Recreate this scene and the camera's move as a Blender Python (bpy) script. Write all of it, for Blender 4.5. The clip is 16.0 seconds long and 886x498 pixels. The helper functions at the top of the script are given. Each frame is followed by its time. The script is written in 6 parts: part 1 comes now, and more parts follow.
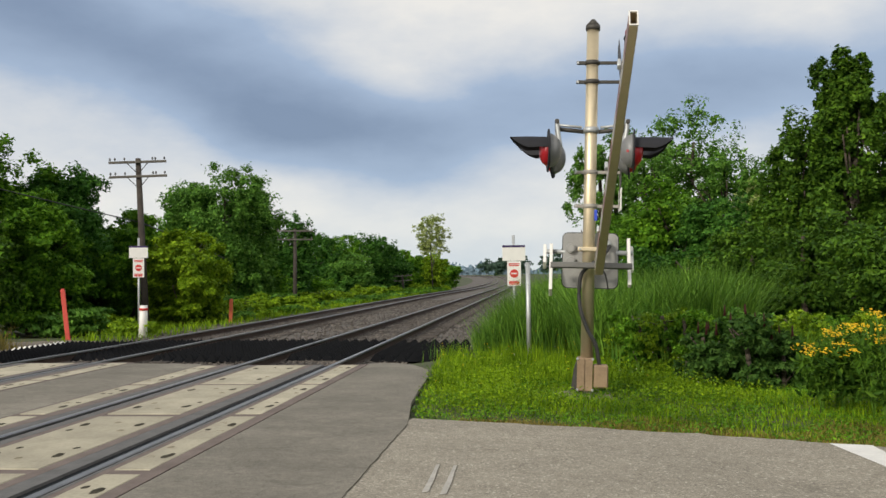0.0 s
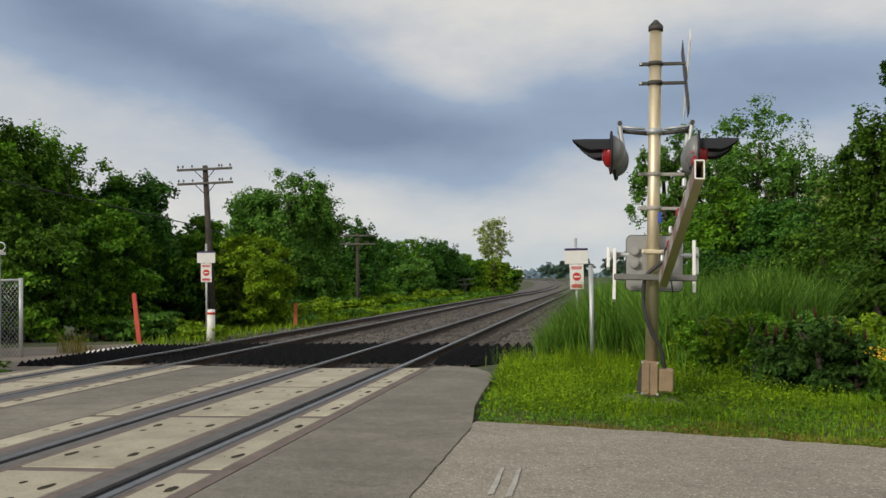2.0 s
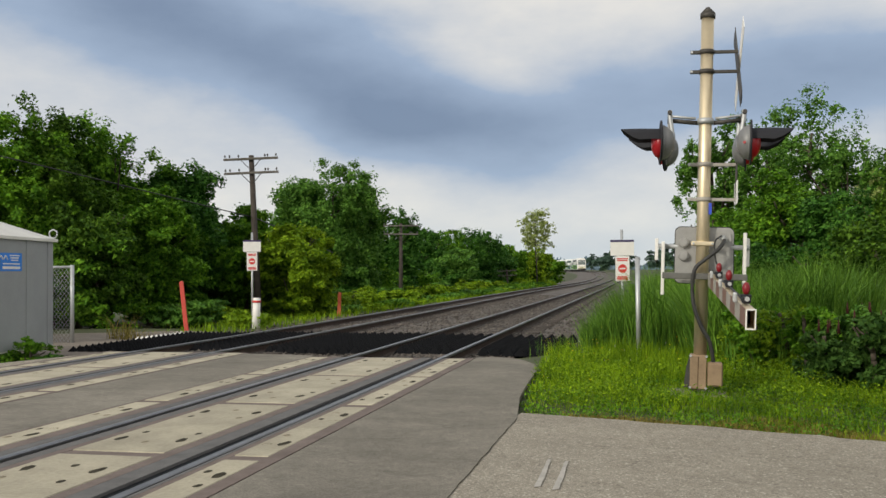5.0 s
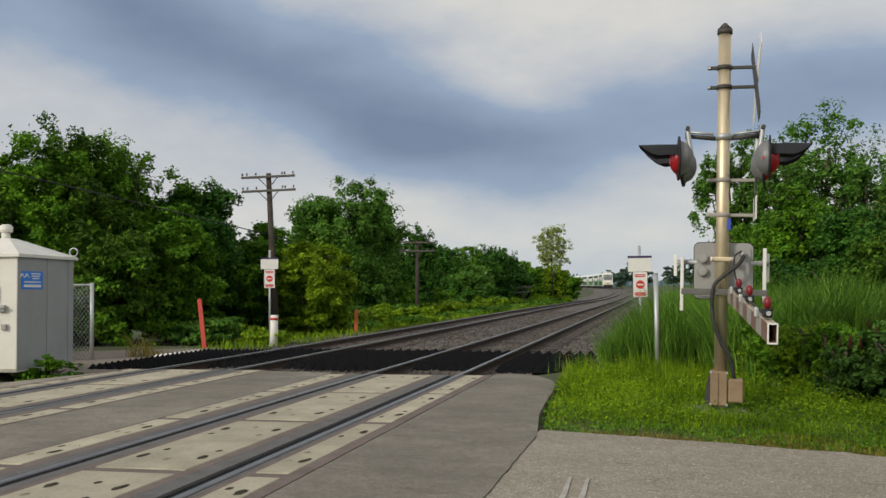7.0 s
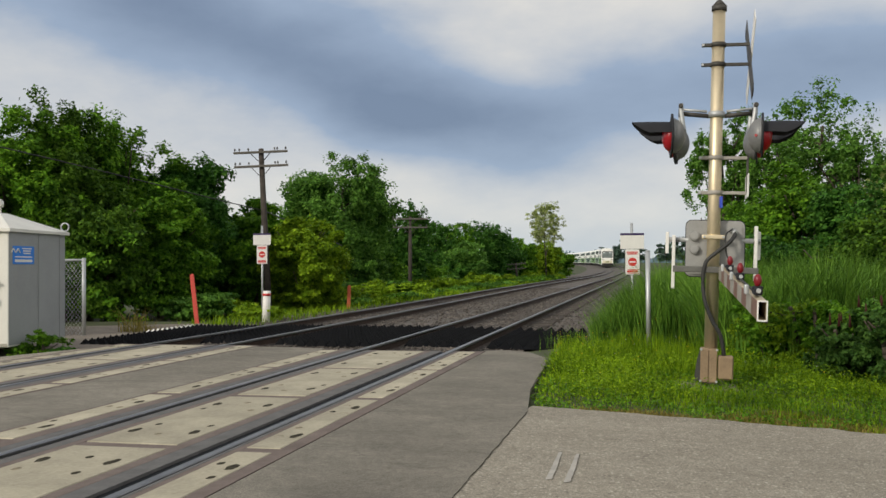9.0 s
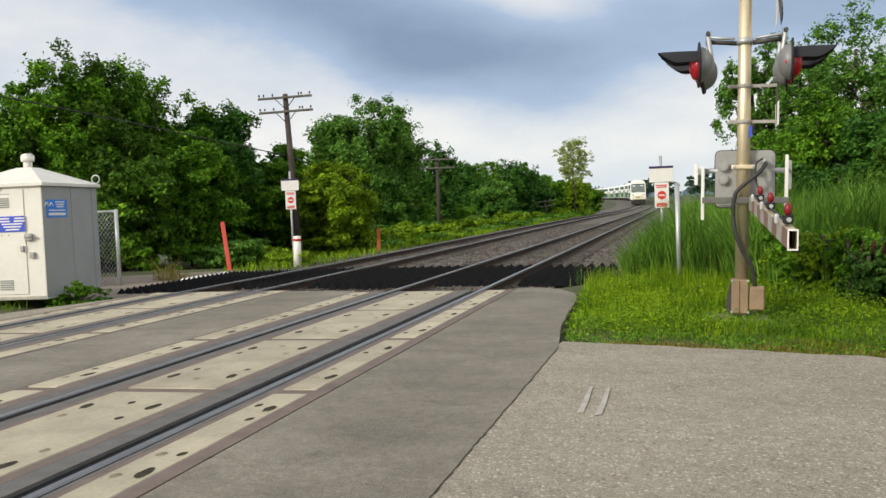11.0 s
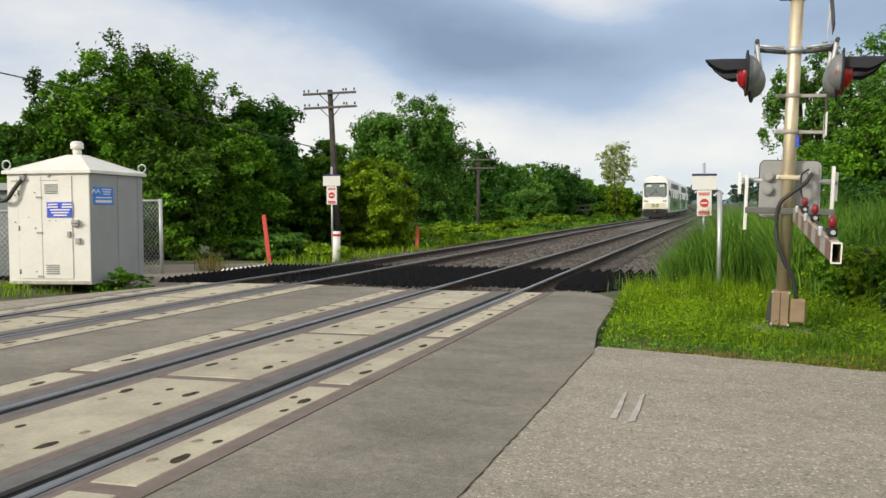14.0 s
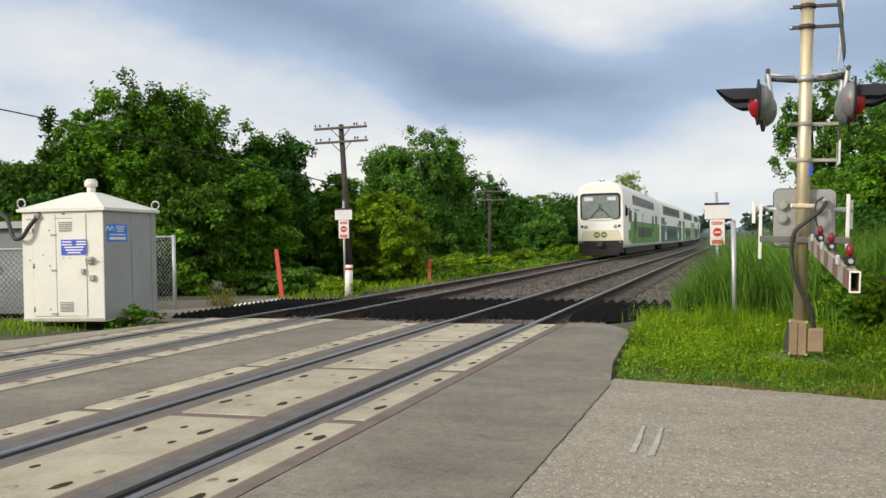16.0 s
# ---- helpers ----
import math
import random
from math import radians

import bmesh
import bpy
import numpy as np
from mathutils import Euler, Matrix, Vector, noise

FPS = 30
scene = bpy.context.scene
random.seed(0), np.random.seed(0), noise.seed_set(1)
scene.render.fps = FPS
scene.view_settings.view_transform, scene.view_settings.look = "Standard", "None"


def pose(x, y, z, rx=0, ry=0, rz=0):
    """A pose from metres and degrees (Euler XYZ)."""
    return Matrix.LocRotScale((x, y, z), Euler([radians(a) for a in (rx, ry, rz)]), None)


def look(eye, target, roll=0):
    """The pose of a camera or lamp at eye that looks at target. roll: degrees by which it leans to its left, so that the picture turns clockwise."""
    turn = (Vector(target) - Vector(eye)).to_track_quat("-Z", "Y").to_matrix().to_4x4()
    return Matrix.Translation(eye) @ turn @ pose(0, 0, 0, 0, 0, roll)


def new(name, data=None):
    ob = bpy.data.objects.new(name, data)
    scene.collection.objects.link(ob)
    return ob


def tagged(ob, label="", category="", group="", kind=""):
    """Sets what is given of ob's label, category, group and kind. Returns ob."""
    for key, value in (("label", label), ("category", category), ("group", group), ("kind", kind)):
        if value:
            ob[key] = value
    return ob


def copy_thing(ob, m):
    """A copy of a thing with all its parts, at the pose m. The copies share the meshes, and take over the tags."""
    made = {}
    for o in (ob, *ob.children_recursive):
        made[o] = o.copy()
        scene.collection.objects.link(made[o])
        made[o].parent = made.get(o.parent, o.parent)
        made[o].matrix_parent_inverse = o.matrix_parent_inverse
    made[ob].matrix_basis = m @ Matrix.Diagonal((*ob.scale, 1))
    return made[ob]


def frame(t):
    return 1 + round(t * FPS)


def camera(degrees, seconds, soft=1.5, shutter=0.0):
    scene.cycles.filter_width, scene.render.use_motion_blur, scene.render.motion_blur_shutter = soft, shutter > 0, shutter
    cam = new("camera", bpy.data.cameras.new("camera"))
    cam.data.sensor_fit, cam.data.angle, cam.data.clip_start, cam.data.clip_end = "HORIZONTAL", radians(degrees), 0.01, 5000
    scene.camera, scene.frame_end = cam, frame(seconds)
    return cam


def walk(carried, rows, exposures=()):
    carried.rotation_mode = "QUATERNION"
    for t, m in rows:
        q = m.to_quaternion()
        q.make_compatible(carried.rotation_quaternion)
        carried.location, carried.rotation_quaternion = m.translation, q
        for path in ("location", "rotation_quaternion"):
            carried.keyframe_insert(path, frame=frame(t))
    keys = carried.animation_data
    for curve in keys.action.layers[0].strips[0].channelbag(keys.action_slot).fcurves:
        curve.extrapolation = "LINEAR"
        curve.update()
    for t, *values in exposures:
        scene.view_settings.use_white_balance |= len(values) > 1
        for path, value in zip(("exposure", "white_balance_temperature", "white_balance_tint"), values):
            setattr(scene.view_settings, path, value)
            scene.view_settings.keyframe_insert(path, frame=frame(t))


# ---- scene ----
# ================= camera =================
cam = camera(52.2, 16.0)
walk(cam, [
    (0.0, pose(0.063, 0.024, 1.237, 91.86, 0.84, 0.15)),
    (0.5, pose(0.037, -0.007, 1.229, 92.57, 1.33, -0.35)),
    (1.0, pose(0.007, 0.012, 1.238, 93.51, 0.77, 0.75)),
    (1.5, pose(0.037, -0.020, 1.227, 93.00, 0.67, 2.41)),
    (2.0, pose(0.049, -0.016, 1.235, 92.16, 1.04, 4.03)),
    (2.5, pose(0.058, -0.025, 1.226, 91.70, 1.06, 4.22)),
    (3.0, pose(0.058, -0.024, 1.235, 91.97, 0.91, 4.18)),
    (3.5, pose(0.057, -0.013, 1.235, 91.69, 0.06, 5.70)),
    (6.0, pose(-0.012, 0.039, 1.227, 91.63, 0.90, 7.15)),
    (6.5, pose(-0.013, -0.014, 1.236, 93.06, 1.06, 7.39)),
    (7.0, pose(-0.013, 0.007, 1.230, 92.68, 0.71, 7.72)),
    (7.5, pose(-0.016, 0.023, 1.222, 91.98, 0.81, 8.69)),
    (8.0, pose(-0.008, 0.021, 1.229, 91.69, 0.56, 7.06)),
    (10.5, pose(0.005, -0.003, 1.232, 88.80, 1.33, 8.56)),
    (11.0, pose(0.013, 0.000, 1.228, 87.44, 2.36, 9.10)),
    (11.5, pose(0.006, -0.006, 1.240, 86.60, 2.88, 9.39)),
    (12.0, pose(0.012, -0.009, 1.235, 86.97, 1.99, 10.62)),
    (12.5, pose(0.014, -0.005, 1.239, 88.19, 1.81, 10.36)),
    (13.0, pose(0.021, -0.035, 1.232, 87.94, 0.77, 10.74)),
    (13.5, pose(0.017, -0.019, 1.231, 87.50, 0.54, 11.21)),
    (14.0, pose(0.016, -0.024, 1.230, 87.48, 0.40, 11.61)),
    (14.5, pose(0.011, -0.020, 1.226, 87.42, 0.03, 11.56)),
    (15.0, pose(0.010, -0.018, 1.223, 87.30, -0.44, 11.83)),
    (15.5, pose(-0.000, -0.017, 1.227, 87.86, 0.04, 12.29)),
    (16.0, pose(-0.004, -0.006, 1.240, 89.52, 1.13, 12.33)),
], exposures=[(0.0, 0.12), (0.5, 0.0), (1.0, -0.25), (1.5, -0.28), (2.0, -0.14), (2.5, -0.15), (3.0, -0.02), (3.5, -0.14), (6.0, 0.08), (6.5, -0.03), (7.0, -0.20), (7.5, -0.14), (8.2, -0.10),
              (10.3, 0.02), (10.5, 0.08), (11.0, 0.28), (11.5, 0.34), (12.0, 0.40), (12.5, 0.34), (13.0, 0.30), (16.0, 0.29)])

# ================= world and sun =================
SUN_DIR = Vector((-0.62, -0.70, 0.42)).normalized()      # towards the sun
sun = new("sun", bpy.data.lights.new("sun", "SUN"))
sun.data.energy, sun.data.angle, sun.data.color = 2.3, radians(9), (1.0, 0.92, 0.78)
sun.matrix_world = look(SUN_DIR * 50, (0, 0, 0))

world = bpy.data.worlds.new("cloudy_sky")
scene.world = world
world.use_nodes = True


def nodes_of(tree):
    tree.nodes.clear()

    def add(kind, **values):
        n = tree.nodes.new(kind)
        for k, v in values.items():
            if k in n.inputs:
                n.inputs[k].default_value = v
            else:
                setattr(n, k, v)
        return n
    return add, tree.links.new


def build_sky():
    add, link = nodes_of(world.node_tree)

    def m(op, a, b=None, c=None):
        n = add("ShaderNodeMath", operation=op)
        for i, v in enumerate((a, b, c)):
            if v is None:
                continue
            if isinstance(v, (int, float)):
                n.inputs[i].default_value = v
            else:
                link(v, n.inputs[i])
        return n.outputs[0]
    sky = add("ShaderNodeTexSky", sky_type="NISHITA", sun_disc=False)
    sky.sun_elevation = math.asin(SUN_DIR.z)
    sky.sun_rotation = math.atan2(SUN_DIR.x, SUN_DIR.y)
    co = add("ShaderNodeTexCoord").outputs["Generated"]
    sep = add("ShaderNodeSeparateXYZ")
    link(co, sep.inputs[0])
    x, y, z = sep.outputs
    az = m("MULTIPLY", m("ARCTAN2", x, y), 57.3)       # degrees to the right of +y
    el = m("MULTIPLY", m("ARCSINE", z), 57.3)
    # drifting warp so that cloud edges are ragged
    comb = add("ShaderNodeCombineXYZ")
    link(az, comb.inputs[0])
    link(m("MULTIPLY", el, 2.2), comb.inputs[1])
    warp = add("ShaderNodeTexNoise", Scale=0.06, Detail=5.0, Roughness=0.5)
    link(comb.outputs[0], warp.inputs["Vector"])
    wsep = add("ShaderNodeSeparateColor")
    link(warp.outputs["Color"], wsep.inputs[0])
    u = m("ADD", az, m("MULTIPLY", m("SUBTRACT", wsep.outputs[0], 0.5), 13.0))
    v = m("ADD", el, m("MULTIPLY", m("SUBTRACT", wsep.outputs[1], 0.5), 5.0))

    def bank(cu, cv, ru, rv, tilt, gain):
        c, s = math.cos(radians(tilt)), math.sin(radians(tilt))
        du, dv = m("SUBTRACT", u, cu), m("SUBTRACT", v, cv)
        p = m("ADD", m("MULTIPLY", du, c / ru), m("MULTIPLY", dv, s / ru))
        q = m("ADD", m("MULTIPLY", du, -s / rv), m("MULTIPLY", dv, c / rv))
        r2 = m("ADD", m("MULTIPLY", p, p), m("MULTIPLY", q, q))
        return m("MULTIPLY", m("EXPONENT", m("MULTIPLY", r2, -1.0)), gain)
    dark = None
    for b in CLOUD_BANKS:
        k = bank(*b)
        dark = k if dark is None else m("ADD", dark, k)
    # the rest of the sky: broken cloud everywhere
    far = add("ShaderNodeTexNoise", Scale=2.2, Detail=6.0, Roughness=0.55)
    link(co, far.inputs["Vector"])
    fine = add("ShaderNodeTexNoise", Scale=0.11, Detail=7.0, Roughness=0.6)
    link(comb.outputs[0], fine.inputs["Vector"])
    dark = m("ADD", dark, m("MULTIPLY", m("SUBTRACT", fine.outputs[0], 0.5), 0.45))
    dark = m("ADD", dark, m("MULTIPLY", m("SUBTRACT", far.outputs[0], 0.5), 0.35))
    ramp = add("ShaderNodeValToRGB")
    link(dark, ramp.inputs[0])
    e = ramp.color_ramp.elements
    e[0].position, e[0].color = 0.0, (0.83, 0.81, 0.770, 1)
    e[1].position, e[1].color = 1.0, (0.215, 0.285, 0.41, 1)
    k = ramp.color_ramp.elements.new(0.45)
    k.color = (0.365, 0.46, 0.61, 1)
    # thin veil: a little of the clear sky comes through, more towards the horizon
    veil = m("MULTIPLY", m("EXPONENT", m("MULTIPLY", m("MAXIMUM", el, 0.0), -0.35)), 0.5)
    hz = add("ShaderNodeMix", data_type="RGBA")
    link(veil, hz.inputs[0])
    link(ramp.outputs[0], hz.inputs[6])
    hz.inputs[7].default_value = (0.46, 0.62, 0.72, 1)
    bg1 = add("ShaderNodeBackground", Strength=1.0)
    link(hz.outputs[2], bg1.inputs[0])
    bg2 = add("ShaderNodeBackground", Strength=0.06)
    link(sky.outputs[0], bg2.inputs[0])
    both = add("ShaderNodeMixShader")
    both.inputs[0].default_value = 0.08
    link(bg1.outputs[0], both.inputs[1])
    link(bg2.outputs[0], both.inputs[2])
    out = add("ShaderNodeOutputWorld")
    link(both.outputs[0], out.inputs[0])


# cloud banks: azimuth, elevation, half sizes, tilt, depth of grey
CLOUD_BANKS = [
    (-29, 18.0, 12, 4.2, -22, 0.70),
    (-15, 13.0, 12, 4.4, -22, 0.56),
    (-7, 9.0, 12, 2.8, -8, 0.52),
    (4, 10.0, 13, 2.6, 4, 0.40),
    (12, 12.3, 11, 3.2, -4, 0.40),
    (25, 10.5, 12, 4.0, 6, 0.36),
    (44, 13, 14, 5, 0, 0.5),
    (-36, 7.5, 9, 3.5, 0, 0.22),
    (-55, 25, 20, 8, -20, 0.7),
    (10, 42, 40, 12, 8, 0.5),
    (4, 1.4, 26, 1.4, 0, 0.16),
]
build_sky()


# ================= materials =================
def material(name, base, rough=0.8, metal=0.0, vary=0.25, scale=6.0, fine=60.0, bump=0.15, tint=None, island=0.0,
             obj=0.0, spec=0.5, translucent=0.0, emit=0.0, hue=0.0):
    mat = bpy.data.materials.new(name)
    mat.use_nodes = True
    add, link = nodes_of(mat.node_tree)
    out = add("ShaderNodeOutputMaterial")
    b = add("ShaderNodeBsdfPrincipled", Roughness=rough, Metallic=metal)
    b.inputs["Specular IOR Level"].default_value = spec
    co = add("ShaderNodeTexCoord").outputs["Object"]
    n1 = add("ShaderNodeTexNoise", Scale=scale, Detail=5.0, Roughness=0.6)
    n2 = add("ShaderNodeTexNoise", Scale=fine, Detail=3.0, Roughness=0.7)
    link(co, n1.inputs["Vector"])
    link(co, n2.inputs["Vector"])
    mixf = add("ShaderNodeMath", operation="MULTIPLY_ADD")
    link(n1.outputs[0], mixf.inputs[0])
    mixf.inputs[1].default_value = 0.65
    s2 = add("ShaderNodeMath", operation="MULTIPLY")
    link(n2.outputs[0], s2.inputs[0])
    s2.inputs[1].default_value = 0.35
    link(s2.outputs[0], mixf.inputs[2])
    val = mixf.outputs[0]
    ramp = add("ShaderNodeValToRGB")
    lo = [max(0.0, c * (1 - vary)) for c in base]
    hi = [min(1.0, c * (1 + vary)) for c in (tint or base)]
    ramp.color_ramp.elements[0].position, ramp.color_ramp.elements[0].color = 0.32, (*lo, 1)
    ramp.color_ramp.elements[1].position, ramp.color_ramp.elements[1].color = 0.68, (*hi, 1)
    link(val, ramp.inputs[0])
    col = ramp.outputs[0]
    for amount, source in ((island, "ShaderNodeNewGeometry"), (obj, "ShaderNodeObjectInfo")):
        if amount:
            src = add(source).outputs["Random Per Island" if source == "ShaderNodeNewGeometry" else "Random"]
            hsv = add("ShaderNodeHueSaturation")
            mr = add("ShaderNodeMapRange")
            mr.inputs["To Min"].default_value, mr.inputs["To Max"].default_value = 1 - amount, 1 + amount
            link(src, mr.inputs["Value"])
            link(mr.outputs[0], hsv.inputs["Value"])
            if hue:
                hr = add("ShaderNodeMapRange")
                hr.inputs["To Min"].default_value, hr.inputs["To Max"].default_value = 0.5 + hue * 0.5, 0.5 - hue
                link(src, hr.inputs["Value"])
                link(hr.outputs[0], hsv.inputs["Hue"])
            link(col, hsv.inputs["Color"])
            col = hsv.outputs[0]
    link(col, b.inputs["Base Color"])
    if bump:
        bm = add("ShaderNodeBump", Strength=bump, Distance=0.01)
        link(n2.outputs[0], bm.inputs["Height"])
        link(bm.outputs[0], b.inputs["Normal"])
    if emit:
        b.inputs["Emission Strength"].default_value = emit
        link(col, b.inputs["Emission Color"])
    if translucent:
        tr = add("ShaderNodeBsdfTranslucent")
        link(col, tr.inputs[0])
        mx = add("ShaderNodeMixShader")
        mx.inputs[0].default_value = translucent
        link(b.outputs[0], mx.inputs[1])
        link(tr.outputs[0], mx.inputs[2])
        link(mx.outputs[0], out.inputs[0])
    else:
        link(b.outputs[0], out.inputs[0])
    return mat


def asphalt(name, base, stone, grain, stain, speck):
    """Road surface: stones in a dark binder, with broad stains and wheel-worn streaks."""
    mat = bpy.data.materials.new(name)
    mat.use_nodes = True
    add, link = nodes_of(mat.node_tree)
    out = add("ShaderNodeOutputMaterial")
    b = add("ShaderNodeBsdfPrincipled", Roughness=0.93)
    b.inputs["Specular IOR Level"].default_value = 0.3
    co = add("ShaderNodeTexCoord").outputs["Object"]
    cell = add("ShaderNodeTexVoronoi", Scale=grain)
    link(co, cell.inputs["Vector"])
    sepc = add("ShaderNodeSeparateColor")
    link(cell.outputs["Color"], sepc.inputs[0])
    ramp = add("ShaderNodeValToRGB")
    e = ramp.color_ramp.elements
    e[0].position, e[0].color = 0.0, (*[c * 0.74 for c in base], 1)
    e[1].position, e[1].color = 1.0, (*stone, 1)
    k = e.new(0.55)
    k.color = (*base, 1)
    k = e.new(0.86)
    k.color = (*[c * 1.25 for c in base], 1)
    link(sepc.outputs[0], ramp.inputs[0])
    col = ramp.outputs[0]
    for scale, stretch, lo, hi in ((0.55, (1, 1, 1), 1 - stain, 1 + stain), (2.4, (0.8, 1.3, 1), 1 - stain * 0.5, 1 + stain * 0.5), (14.0, (1, 1, 1), 0.86, 1.14)):
        mp = add("ShaderNodeMapping")
        mp.inputs["Scale"].default_value = stretch
        mp.inputs["Rotation"].default_value = (0, 0, 0.47)
        link(co, mp.inputs[0])
        n = add("ShaderNodeTexNoise", Scale=scale, Detail=6.0, Roughness=0.62)
        link(mp.outputs[0], n.inputs["Vector"])
        mr = add("ShaderNodeMapRange")
        mr.inputs["From Min"].default_value, mr.inputs["From Max"].default_value = 0.3, 0.7
        mr.inputs["To Min"].default_value, mr.inputs["To Max"].default_value = lo, hi
        link(n.outputs[0], mr.inputs["Value"])
        hsv = add("ShaderNodeHueSaturation")
        link(mr.outputs[0], hsv.inputs["Value"])
        link(col, hsv.inputs["Color"])
        col = hsv.outputs[0]
    # single pale stones and dark pits
    spot = add("ShaderNodeTexVoronoi", Scale=36.0)
    link(co, spot.inputs["Vector"])
    seps = add("ShaderNodeSeparateColor")
    link(spot.outputs["Color"], seps.inputs[0])
    for chan, lo, colour, amount in ((0, 0.74, tuple(c * 1.15 for c in stone), 0.9), (1, 0.84, tuple(c * 0.40 for c in base), 0.75)):
        pick = add("ShaderNodeMath", operation="GREATER_THAN")
        link(seps.outputs[chan], pick.inputs[0])
        pick.inputs[1].default_value = lo
        near = add("ShaderNodeMapRange")
        near.inputs["From Min"].default_value, near.inputs["From Max"].default_value = 0.22, 0.42
        near.inputs["To Min"].default_value, near.inputs["To Max"].default_value = amount * speck, 0.0
        link(spot.outputs["Distance"], near.inputs["Value"])
        both = add("ShaderNodeMath", operation="MULTIPLY")
        link(pick.outputs[0], both.inputs[0])
        link(near.outputs[0], both.inputs[1])
        mx = add("ShaderNodeMix", data_type="RGBA")
        link(both.outputs[0], mx.inputs[0])
        link(col, mx.inputs[6])
        mx.inputs[7].default_value = (*colour, 1)
        col = mx.outputs[2]
    # hairline cracks
    cr = add("ShaderNodeTexVoronoi", Scale=0.55, feature="DISTANCE_TO_EDGE")
    wn = add("ShaderNodeTexNoise", Scale=3.0, Detail=4.0)
    link(co, wn.inputs["Vector"])
    mixv = add("ShaderNodeVectorMath", operation="MULTIPLY_ADD")
    link(wn.outputs["Color"], mixv.inputs[0])
    mixv.inputs[1].default_value = (0.5, 0.5, 0)
    link(co, mixv.inputs[2])
    link(mixv.outputs[0], cr.inputs["Vector"])
    line = add("ShaderNodeMapRange")
    line.inputs["From Min"].default_value, line.inputs["From Max"].default_value = 0.0, 0.006
    line.inputs["To Min"].default_value, line.inputs["To Max"].default_value = 0.84, 1.0
    link(cr.outputs["Distance"], line.inputs["Value"])
    hsv = add("ShaderNodeHueSaturation")
    link(line.outputs[0], hsv.inputs["Value"])
    link(col, hsv.inputs["Color"])
    link(hsv.outputs[0], b.inputs["Base Color"])
    bp = add("ShaderNodeBump", Strength=0.3, Distance=0.004)
    link(cell.outputs["Distance"], bp.inputs["Height"])
    link(bp.outputs[0], b.inputs["Normal"])
    link(b.outputs[0], out.inputs[0])
    return mat


def leaf_material(name, base, tint, island=0.45, translucent=0.24):
    return material(name, base, 0.6, vary=0.35, scale=0.75, fine=4.0, bump=0, tint=tint, island=island, spec=0.12, translucent=translucent, hue=0.018)


